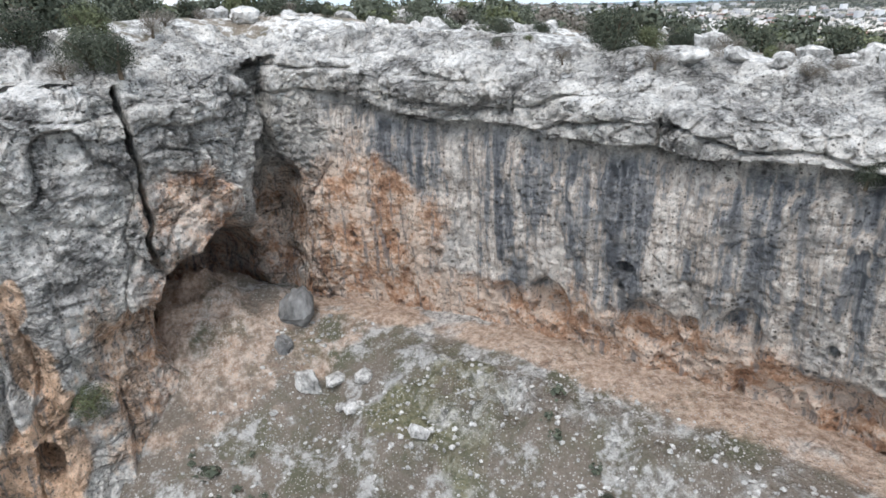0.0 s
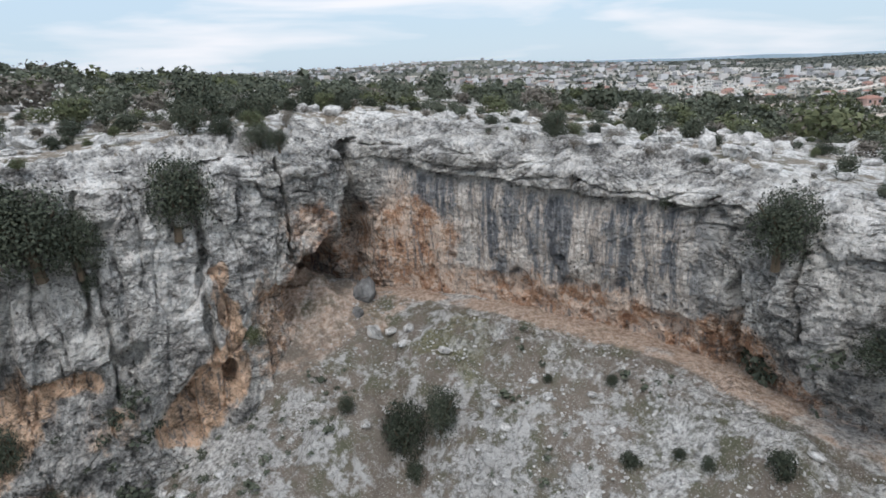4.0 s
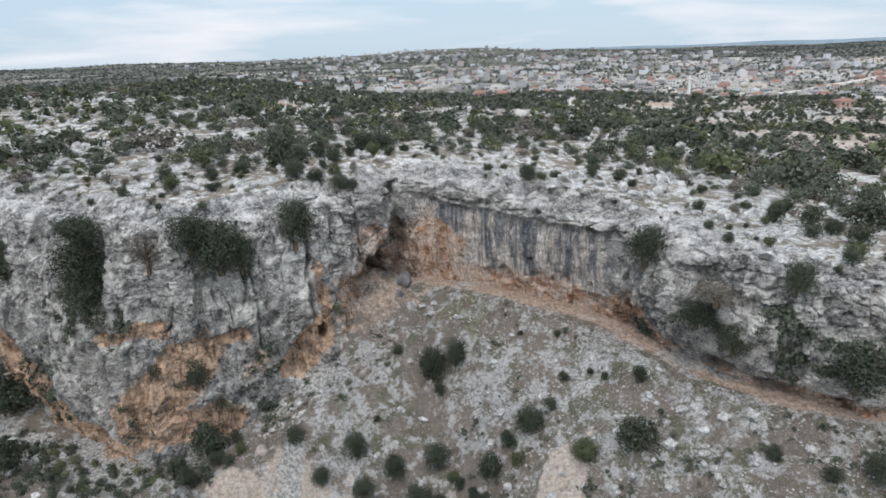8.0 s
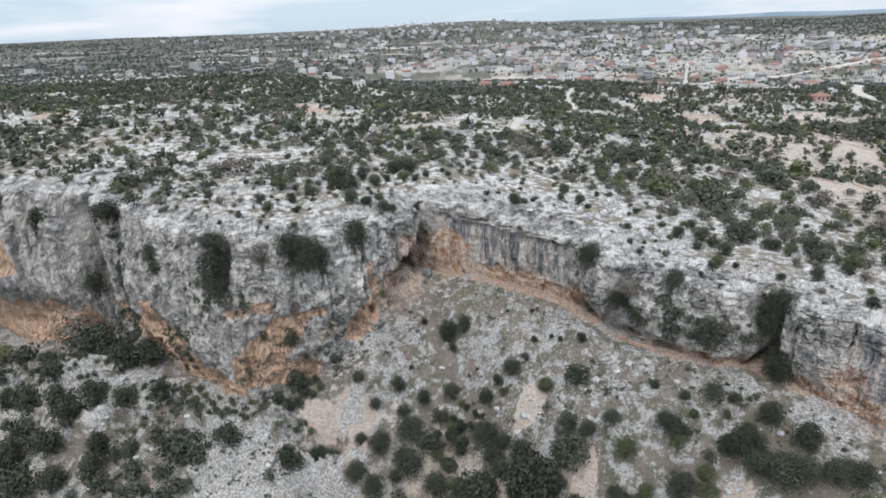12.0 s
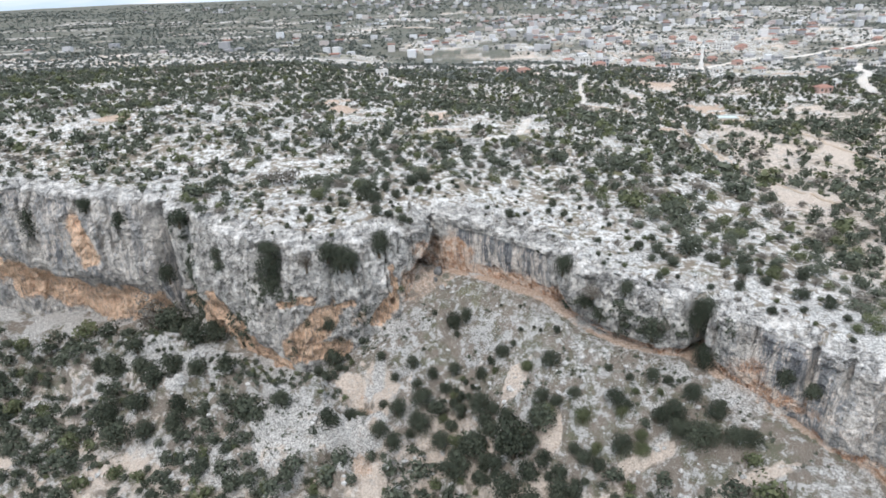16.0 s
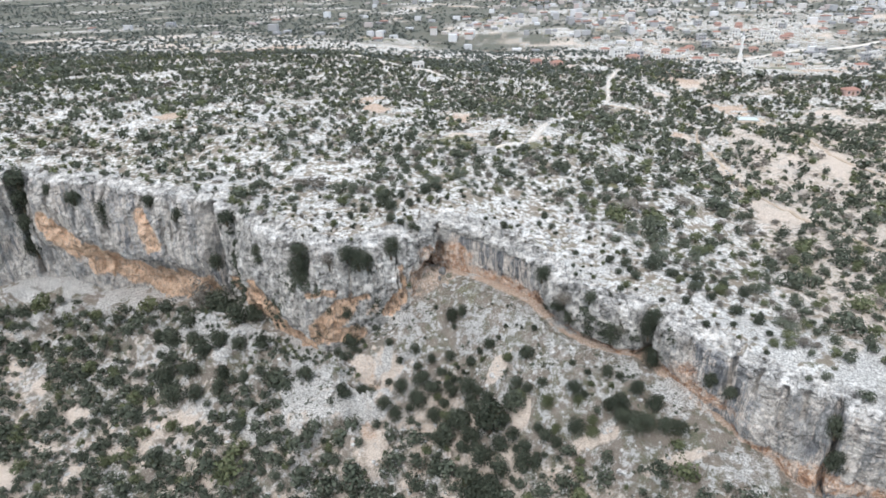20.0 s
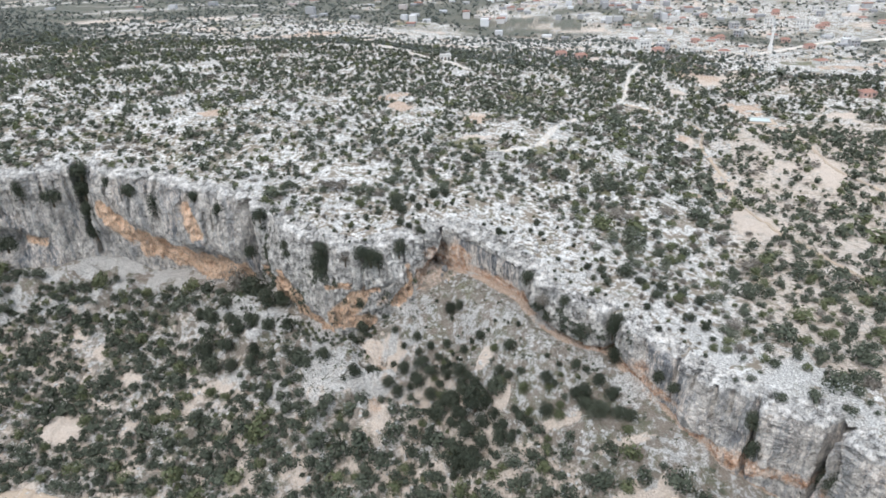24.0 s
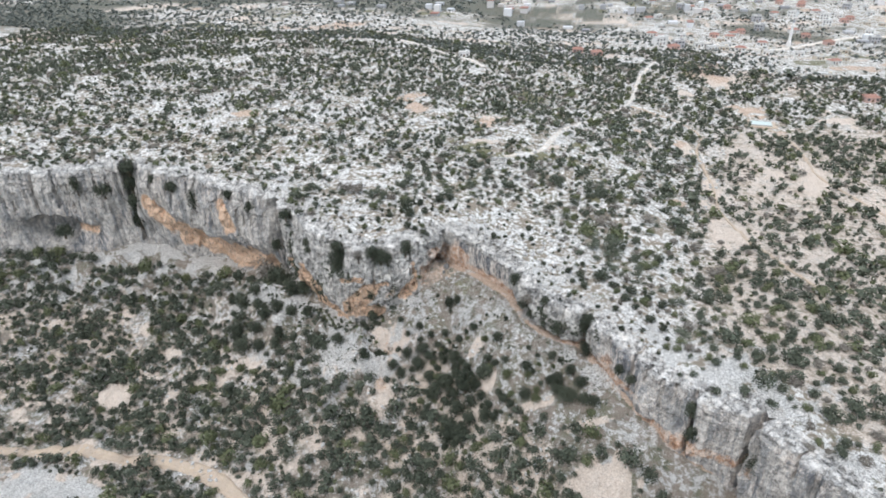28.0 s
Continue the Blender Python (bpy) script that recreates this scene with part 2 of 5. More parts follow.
# ---------------------------------------------------------------- materials
class Mat:
    """A node material under construction."""

    def __init__(self, name, rough=0.9):
        self.m = bpy.data.materials.new(name)
        self.m.use_nodes = True
        self.t = self.m.node_tree
        self.b = self.t.nodes["Principled BSDF"]
        self.b.inputs["Roughness"].default_value = rough
        self.b.inputs["Specular IOR Level"].default_value = 0.25

    def put(self, socket, value):
        if isinstance(value, bpy.types.NodeSocket):
            self.t.links.new(value, socket)
        elif isinstance(value, tuple) and len(value) == 3 and socket.type == "RGBA":
            socket.default_value = (*value, 1)
        else:
            socket.default_value = value

    def node(self, kind, out=0, **vals):
        n = self.t.nodes.new(kind)
        for k, v in vals.items():
            self.put(n.inputs[k], v)
        return n.outputs[out]

    def where(self, kind="Object", scale=(1, 1, 1)):
        n = self.t.nodes.new("ShaderNodeTexCoord")
        return self.node("ShaderNodeMapping", Vector=n.outputs[kind], Scale=scale)

    def noise(self, vec, scale, detail=4.0, rough=0.55, distort=0.0):
        return self.node("ShaderNodeTexNoise", Vector=vec, Scale=scale, Detail=detail, Roughness=rough, Distortion=distort)

    def ramp(self, fac, *stops):
        n = self.t.nodes.new("ShaderNodeValToRGB")
        self.put(n.inputs[0], fac)
        els = n.color_ramp.elements
        while len(els) < len(stops):
            els.new(0.5)
        for e, (p, c) in zip(els, stops):
            e.position, e.color = p, (*c, 1) if isinstance(c, tuple) else (c, c, c, 1)
        return n.outputs[0]

    def mix(self, fac, a, b, blend="MIX"):
        n = self.t.nodes.new("ShaderNodeMix")
        n.data_type, n.blend_type = "RGBA", blend
        for k, v in (("Factor", fac), ("A", a), ("B", b)):
            self.put([i for i in n.inputs if i.name == k and i.type == ("VALUE" if k == "Factor" else "RGBA")][0], v)
        return [o for o in n.outputs if o.type == "RGBA"][0]

    def math(self, op, a, b=0.0):
        n = self.t.nodes.new("ShaderNodeMath")
        n.operation = op
        self.put(n.inputs[0], a), self.put(n.inputs[1], b)
        return n.outputs[0]

    def cracks(self, vec, scale, warp, width):
        """A net of fissures: 1 in the crack, 0 beside it."""
        add = self.t.nodes.new("ShaderNodeVectorMath")
        add.operation = "MULTIPLY_ADD"
        self.put(add.inputs[0], self.node("ShaderNodeTexNoise", out=1, Vector=vec, Scale=scale * 1.6, Detail=5.0))
        add.inputs[1].default_value = (warp, warp, warp)
        self.put(add.inputs[2], vec)
        v = self.t.nodes.new("ShaderNodeTexVoronoi")
        v.feature = "DISTANCE_TO_EDGE"
        v.inputs["Scale"].default_value = scale
        self.put(v.inputs["Vector"], add.outputs[0])
        return self.ramp(v.outputs["Distance"], (0.0, 1.0), (width, 0.0))

    def color(self, value):
        self.put(self.b.inputs["Base Color"], value)
        return self

    def bump(self, height, strength=0.5, distance=0.1):
        self.put(self.b.inputs["Normal"], self.node("ShaderNodeBump", Height=height, Strength=strength, Distance=distance))
        return self


def rock_material():
    """Grey weathered limestone with dark water streaks, pitted, ochre and pink where iron stains the dry rock."""
    k = Mat("limestone_cliff", 0.92)

    def attr(name):
        n = k.t.nodes.new("ShaderNodeAttribute")
        n.attribute_name = name
        return n.outputs["Fac"]

    obj = k.where()
    tall = k.where(scale=(1, 1, 0.085))
    mid, fine, grain = k.noise(obj, 0.8, 8, 0.68), k.noise(obj, 3.4, 7, 0.72), k.noise(obj, 14.0, 4, 0.7)
    big = k.noise(obj, 0.24, 5, 0.6)
    tone = k.math("ADD", k.math("ADD", k.math("MULTIPLY", big, 0.36), k.math("MULTIPLY", mid, 0.36)), k.math("MULTIPLY", fine, 0.28))
    pale = k.ramp(tone,
                  (0.385, (0.095, 0.094, 0.092)), (0.435, (0.27, 0.265, 0.255)), (0.48, (0.49, 0.477, 0.453)), (0.54, (0.77, 0.745, 0.70)))
    lichen = k.ramp(k.noise(obj, 0.33, 6, 0.65), (0.54, 0.0), (0.66, 0.32))
    pale = k.mix(lichen, pale, k.mix(fine, (0.07, 0.075, 0.08), (0.30, 0.305, 0.31)))
    # streaks left by water: blue grey, white and pink bands; they also shade the end faces
    st = k.noise(tall, 0.62, 4, 0.55, 0.35)
    st2 = k.noise(tall, 2.6, 5, 0.65, 0.25)
    st0 = k.noise(k.where(scale=(1, 1, 0.12)), 0.24, 4, 0.55, 0.4)
    band = k.ramp(k.math("ADD", k.math("ADD", k.math("MULTIPLY", st, 0.36), k.math("MULTIPLY", st2, 0.36)), k.math("MULTIPLY", st0, 0.28)),
                  (0.405, (0.085, 0.093, 0.108)), (0.445, (0.19, 0.203, 0.225)), (0.478, (0.35, 0.352, 0.355)), (0.503, (0.56, 0.475, 0.405)), (0.535, (0.80, 0.745, 0.685)))
    band = k.mix(k.ramp(mid, (0.38, 0.5), (0.5, 0.0)), band, (0.25, 0.252, 0.257))
    band = k.mix(k.ramp(fine, (0.35, 0.6), (0.48, 0.0)), band, (0.10, 0.10, 0.105))
    base = k.mix(k.math("MULTIPLY", attr("streak_shade"), k.ramp(mid, (0.3, 0.6), (0.5, 0.95))), pale, band)
    # iron
    rust = k.ramp(k.math("ADD", k.math("MULTIPLY", k.noise(obj, 0.5, 6, 0.65), 0.6), k.math("MULTIPLY", fine, 0.4)),
                  (0.36, (0.19, 0.11, 0.072)), (0.42, (0.42, 0.235, 0.148)), (0.475, (0.60, 0.385, 0.262)), (0.54, (0.77, 0.63, 0.525)))
    rust = k.mix(k.math("MULTIPLY", attr("cream"), 0.85), rust, k.mix(fine, (0.64, 0.395, 0.25), (0.95, 0.72, 0.53)))
    rust = k.mix(k.ramp(st2, (0.55, 0.0), (0.60, 0.7)), rust, (0.24, 0.235, 0.24))
    stain = k.ramp(k.math("ADD", attr("iron"), k.math("MULTIPLY", k.math("SUBTRACT", k.math("ADD", k.math("MULTIPLY", mid, 0.6), k.math("MULTIPLY", st2, 0.4)), 0.5), 1.7)), (0.30, 0.0), (0.55, 1.0))
    base = k.mix(stain, base, rust)
    # bleached crown; its dark tones give black lichen and painted crevice shade
    white = k.ramp(tone, (0.40, (0.11, 0.107, 0.102)), (0.445, (0.34, 0.332, 0.318)), (0.485, (0.64, 0.622, 0.595)), (0.545, (0.90, 0.875, 0.835)))
    crown = k.math("ADD", attr("down"), k.math("MULTIPLY", k.math("SUBTRACT", mid, 0.5), 0.55))
    base = k.mix(k.math("MULTIPLY", k.ramp(crown, (0.01, 0.85), (0.10, 0.0)), k.math("SUBTRACT", 1.0, k.math("MULTIPLY", stain, 0.85))), base, white)
    # pits, pocks and pores, with their shade put into the colour
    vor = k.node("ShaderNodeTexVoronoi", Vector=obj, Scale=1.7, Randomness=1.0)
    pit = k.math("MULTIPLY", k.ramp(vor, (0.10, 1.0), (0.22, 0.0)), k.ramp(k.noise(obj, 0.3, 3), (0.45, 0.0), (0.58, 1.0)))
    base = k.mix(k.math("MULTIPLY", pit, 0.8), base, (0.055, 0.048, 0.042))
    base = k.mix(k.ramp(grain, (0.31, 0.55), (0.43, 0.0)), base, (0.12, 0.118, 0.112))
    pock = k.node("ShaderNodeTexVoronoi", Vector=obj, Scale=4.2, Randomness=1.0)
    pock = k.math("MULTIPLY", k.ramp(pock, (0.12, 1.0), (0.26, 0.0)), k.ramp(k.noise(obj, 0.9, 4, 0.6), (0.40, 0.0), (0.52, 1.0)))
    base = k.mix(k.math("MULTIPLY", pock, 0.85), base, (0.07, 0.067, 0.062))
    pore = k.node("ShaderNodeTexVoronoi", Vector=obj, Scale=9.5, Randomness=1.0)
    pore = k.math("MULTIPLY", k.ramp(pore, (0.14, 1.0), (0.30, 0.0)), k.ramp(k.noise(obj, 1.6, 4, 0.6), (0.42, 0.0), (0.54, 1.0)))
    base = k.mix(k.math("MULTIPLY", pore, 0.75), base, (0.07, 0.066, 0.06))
    pit = k.math("MAXIMUM", pit, k.math("MULTIPLY", pock, 0.5))
    # fissures, fewer on the streaked wall, darkened in colour for the shade inside
    few = k.ramp(attr("streak_shade"), (0.2, 1.0), (0.8, 0.25))
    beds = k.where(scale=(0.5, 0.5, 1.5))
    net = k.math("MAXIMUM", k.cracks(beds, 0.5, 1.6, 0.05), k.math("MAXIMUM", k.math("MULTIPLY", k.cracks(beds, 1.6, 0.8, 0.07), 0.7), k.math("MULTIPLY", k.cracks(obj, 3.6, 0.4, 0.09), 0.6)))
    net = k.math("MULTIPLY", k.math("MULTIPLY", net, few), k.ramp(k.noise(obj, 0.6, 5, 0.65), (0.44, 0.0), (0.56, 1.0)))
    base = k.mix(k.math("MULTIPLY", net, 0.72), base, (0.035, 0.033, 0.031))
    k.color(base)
    h = k.math("ADD", k.math("MULTIPLY", mid, 0.8), k.math("MULTIPLY", fine, 0.55))
    h = k.math("SUBTRACT", k.math("ADD", h, k.math("MULTIPLY", grain, 0.16)), k.math("MULTIPLY", k.math("MAXIMUM", pit, net), 0.5))
    return k.bump(h, 1.0, 0.45).m


def ground_material(name, soil_a, soil_b, green, rock_share, bright=1.0, gravel=0.0):
    """Stony ground: pale limestone, soil, dry grass, with bare soil and iron-red dust where they lie."""
    k = Mat(name, 0.95)

    def attr(nm):
        n = k.t.nodes.new("ShaderNodeAttribute")
        n.attribute_name = nm
        return n.outputs["Fac"]

    obj = k.where()
    a, b, c, g = k.noise(obj, 0.10, 6, 0.65), k.noise(obj, 0.55, 7, 0.68), k.noise(obj, 2.6, 6, 0.72), k.noise(obj, 11.0, 4, 0.7)
    rock = k.ramp(k.math("ADD", k.math("MULTIPLY", b, 0.5), k.math("MULTIPLY", c, 0.5)), (0.40, (0.14, 0.136, 0.13)), (0.47, tuple(bright * v for v in (0.42, 0.41, 0.39))), (0.54, tuple(bright * v for v in (0.86, 0.845, 0.815))))
    soil = k.mix(c, soil_a, soil_b)
    soil = k.mix(k.ramp(k.noise(obj, 0.2, 6, 0.65), (0.47, 0.0), (0.60, 0.85)), soil, k.mix(g, green, tuple(1.9 * v for v in green)))
    mask = k.math("ADD", k.math("ADD", k.math("MULTIPLY", a, 0.35), k.math("MULTIPLY", b, 0.5)), k.math("MULTIPLY", c, 0.15))
    base = k.mix(k.ramp(mask, (rock_share - 0.035, 0.0), (rock_share + 0.02, 1.0)), soil, rock)
    rub = k.t.nodes.new("ShaderNodeTexVoronoi")
    rub.inputs["Scale"].default_value = 3.2
    k.put(rub.inputs["Vector"], obj)
    stone = k.ramp(rub.outputs["Distance"], (0.16, 1.0), (0.34, 0.0))
    tone = k.node("ShaderNodeSeparateColor", Color=rub.outputs["Color"])
    base = k.mix(k.math("MULTIPLY", stone, k.math("MULTIPLY", k.ramp(tone, (0.45, 0.0), (0.8, 0.75)), k.ramp(k.noise(obj, 0.35, 4, 0.6), (0.46, 0.1), (0.6, 1.0)))), base, k.mix(k.ramp(c, (0.4, 0.0), (0.6, 1.0)), (0.26, 0.25, 0.235), (0.66, 0.64, 0.61)))
    wob = k.math("MULTIPLY", k.math("SUBTRACT", b, 0.5), 1.2)
    for nm, lo, hi in (("bare", (0.46, 0.37, 0.30), (0.76, 0.66, 0.57)), ("rust", (0.33, 0.22, 0.155), (0.70, 0.55, 0.44)),
                       ("grass", (0.092, 0.097, 0.050), (0.23, 0.215, 0.12)), ("slab", (0.19, 0.186, 0.178), (0.86, 0.845, 0.81)),
                       ("wood", (0.060, 0.068, 0.048), (0.145, 0.145, 0.115))):
        base = k.mix(k.ramp(k.math("ADD", attr(nm), wob), (0.38, 0.0), (0.62, 0.92)), base, k.mix(k.ramp(c, (0.38, 0.0), (0.6, 1.0)), *(tuple(v * (bright ** 0.12 if nm == "slab" else 1) for v in q) for q in (lo, hi))))
    grit = k.t.nodes.new("ShaderNodeTexVoronoi")
    grit.inputs["Scale"].default_value = 8.5
    k.put(grit.inputs["Vector"], obj)
    gone = k.node("ShaderNodeSeparateColor", Color=grit.outputs["Color"])
    base = k.mix(k.math("MULTIPLY", k.ramp(grit.outputs["Distance"], (0.2, 1.0), (0.36, 0.0)), k.math("MULTIPLY", k.ramp(gone, (0.45 - 0.2 * gravel, 0.0), (0.75 - 0.2 * gravel, 0.7 + 0.2 * gravel)), k.ramp(k.noise(obj, 0.5, 4, 0.6), (0.46 - 0.1 * gravel, 0.25 * gravel), (0.62 - 0.08 * gravel, 0.8 + 0.2 * gravel)))), base, (0.62, 0.60, 0.565))
    base = k.mix(k.ramp(g, (0.3, 0.5), (0.46, 0.0)), base, (0.08, 0.075, 0.065))
    # net of cracks whose dark colour carries the shade within them
    net = k.math("MULTIPLY", k.cracks(obj, 0.75, 0.9, 0.06), k.math("MAXIMUM", k.math("MULTIPLY", attr("slab"), 0.25), k.ramp(mask, (rock_share, 0.0), (rock_share + 0.05, 0.45))))
    k.color(k.mix(net, base, (0.05, 0.047, 0.042)))
    return k.bump(k.math("SUBTRACT", k.math("ADD", k.math("MULTIPLY", b, 1.2), k.math("ADD", k.math("MULTIPLY", c, 0.5), k.math("MULTIPLY", g, 0.12))), k.math("MULTIPLY", net, 0.4)), 1.0, 0.6).m


def leaf_material(name, dark, mid, light):
    k = Mat(name, 0.75)
    geo = k.t.nodes.new("ShaderNodeNewGeometry")
    info = k.t.nodes.new("ShaderNodeObjectInfo")
    n = k.noise(k.where("Object"), 0.09, 3, 0.6)
    per = k.math("ADD", k.math("MULTIPLY", geo.outputs["Random Per Island"], 0.55), k.math("MULTIPLY", n, 0.5))
    per = k.math("ADD", per, k.math("MULTIPLY", info.outputs["Random"], 0.25))
    k.color(k.ramp(per, (0.22, dark), (0.55, mid), (0.95, light)))
    k.b.inputs["Specular IOR Level"].default_value = 0.15
    return k.m


def plain(name, colour, rough=0.8, vary=0.25, scale=2.0, metal=0.0):
    k = Mat(name, rough)
    n = k.noise(k.where(), scale, 5, 0.6)
    lo, hi = (tuple(min(1, c * f) for c in colour) for f in (1 - vary, 1 + vary))
    k.color(k.ramp(n, (0.3, lo), (0.7, hi)))
    k.b.inputs["Metallic"].default_value = metal
    return k.bump(n, 0.3, 0.05).m


M_ROCK = rock_material()
M_LAND = ground_material("stony_plateau", (0.17, 0.14, 0.105), (0.38, 0.325, 0.26), (0.085, 0.088, 0.05), 0.505)
M_VALLEY = ground_material("scree_slope", (0.125, 0.104, 0.083), (0.335, 0.288, 0.24), (0.085, 0.088, 0.055), 0.525, 0.62, 1.0)
M_LEAF = leaf_material("evergreen_leaves", (0.032, 0.040, 0.029), (0.076, 0.089, 0.065), (0.140, 0.153, 0.114))
# darker copy of the evergreen leaves: deeper shade put into the colour
M_LEAF_SHADE = leaf_material("shaded_evergreen_leaves", (0.020, 0.026, 0.018), (0.050, 0.060, 0.043), (0.105, 0.117, 0.083))
M_LEAF2 = leaf_material("olive_green_leaves", (0.042, 0.052, 0.028), (0.088, 0.102, 0.054), (0.155, 0.168, 0.092))
M_TWIG = leaf_material("dry_grey_twigs", (0.075, 0.066, 0.055), (0.16, 0.145, 0.125), (0.27, 0.245, 0.21))
M_BARK = plain("bark", (0.11, 0.085, 0.06), 0.95, 0.4, 6)


# ---------------------------------------------------------------- mesh helpers
def mesh_from(name, verts, faces, mat, smooth_shade=False):
    """A mesh from arrays of vertices and equal-sized faces."""
    verts, faces = np.asarray(verts, np.float32), np.asarray(faces, np.int32)
    me = bpy.data.meshes.new(name)
    n, k = faces.shape
    me.vertices.add(len(verts))
    me.vertices.foreach_set("co", verts.ravel())
    me.loops.add(n * k)
    me.loops.foreach_set("vertex_index", faces.ravel())
    me.polygons.add(n)
    me.polygons.foreach_set("loop_start", np.arange(0, n * k, k, dtype=np.int32))
    me.polygons.foreach_set("use_smooth", np.full(n, smooth_shade))
    me.update(calc_edges=True)
    me.validate()
    me.materials.append(mat)
    return me


def grid_faces(rows, cols):
    a = (np.arange(rows - 1)[:, None] * cols + np.arange(cols - 1)).ravel()
    return np.stack([a, a + 1, a + cols + 1, a + cols], 1)


def kept(verts, faces):
    """Only the vertices that the faces use."""
    used = np.unique(faces)
    back = np.full(len(verts), -1)
    back[used] = np.arange(len(used))
    return verts[used], back[faces]


def part(name, me, parent, label=""):
    ob = new(name, me)
    ob.parent = parent
    if label:
        ob["label"] = label
    return ob


# ---------------------------------------------------------------- the upper ground
def steps(*bands):
    """Axis with its own step in each band: (from, step), ..., (end, 0)."""
    return np.concatenate([np.arange(a, b, st) for (a, st), (b, _) in zip(bands[:-1], bands[1:])])


def widened(mid, lo, hi, grow):
    out = list(mid)
    st = mid[-1] - mid[-2]
    while out[-1] < hi:
        st *= grow
        out.append(out[-1] + st)
    st = mid[1] - mid[0]
    while out[0] > lo:
        st *= grow
        out.insert(0, out[0] - st)
    return np.array(out)


# Bare soil, red soil, grass and clean rock: x, y, half width, half length, strength.
PATCHES = {
    "bare": [(-57, 130, 9, 5, 0.9), (93, 71, 8, 16, 0.9), (95, 128, 5, 16, 0.8), (145, 153, 6, 22, 0.9), (126, 330, 9, 18, 0.9), (-14, 168, 7, 9, 0.8),
             (163, 118, 6, 20, 0.8), (87, 172, 4, 14, 0.8), (69, 163, 3, 10, 0.7), (-130, -11, 8, 7, 0.9), (-22, -9, 3, 4, 1.0), (-21.5, -9, 4, 5, 0.9), (-20.5, 7, 2.5, 5, 0.8), (8, 3, 3, 4, 0.75), (-24, 9, 6, 4, 0.75), (15, -10, 3, 2, 0.7), (30, -16.5, 5, 1.2, 0.75), (46, -24.5, 7, 1.3, 0.8), (50, -38, 10, 5.5, 0.95), (-77, 3.6, 5, 3, 0.8), (-120, 10, 6, 2.5, 0.8), (-106, -9, 3, 4, 0.8), (37, 630, 45, 22, 0.9), (-75, 671, 60, 25, 0.9), (-515, 507, 60, 20, 0.9), (170, 640, 60, 14, 0.8), (15, -9, 3, 4, 0.9), (139, 137, 5, 12, 0.9), (89, 102, 4, 9, 0.9), (126, 152, 6, 7, 0.8), (187, 262, 10, 14, 0.8), (127, 340, 14, 10, 0.9), (100, 302, 8, 14, 0.8), (-12, 128, 9, 5, 0.9), (20, 130, 6, 5, 0.8)],
    "rust": [(-137, 126, 12, 4.5, 0.95), (-66, 200, 7, 11, 0.9), (77, 95, 4, 7, 0.7), (140, 285, 12, 10, 0.7), (-24, 0, 2.5, 8, 0.6), (-10, 30, 7, 5, 0.5), (150, 235, 5, 12, 0.8), (-59, 176, 6, 10, 0.9), (-17, 160, 6, 9, 0.9), (64, 191, 3, 6, 0.8), (85, 179, 3, 12, 0.8), (20, 205, 6, 8, 0.7)],
    "grass": [(-340, 425, 45, 14, 0.9), (-4, 238, 12, 11, 0.9), (42, 81, 6, 5, 0.9), (-20, 120, 14, 8, 0.7), (20, 118, 20, 7, 0.7), (-3, 26, 4.5, 3.5, 0.6), (1, 24, 3, 3, 0.5), (-7, 242, 9, 14, 0.9), (-56, 127, 10, 6, 0.8), (-24, 106, 9, 4, 0.8), (34, 140, 4, 9, 0.9)],
    "slab": [(-133, -52, 34, 9, 1.0), (-60, 45, 40, 7, 0.55), (60, -8, 22, 7, 0.6), (8, 34, 12, 5, 0.7), (-95, 62, 40, 6, 0.5), (85, -20, 16, 9, 0.7), (28, 12, 8, 5, 0.6), (14, 12.5, 8, 4, 0.5), (24, 1.5, 7, 3.5, 0.5), (10, 20, 8, 3, 0.42), (47, -15, 8, 5, 0.55), (58, -27, 9, 4, 0.55), (72, -16, 10, 7, 0.8), (100, -44, 10, 6, 0.8)],
}


# Shares of the far plots that are ploughed, grown over or red.
FIELDS = {"bare": (0.0, 0.16), "grass": (0.16, 0.22), "rust": (0.22, 0.27)}


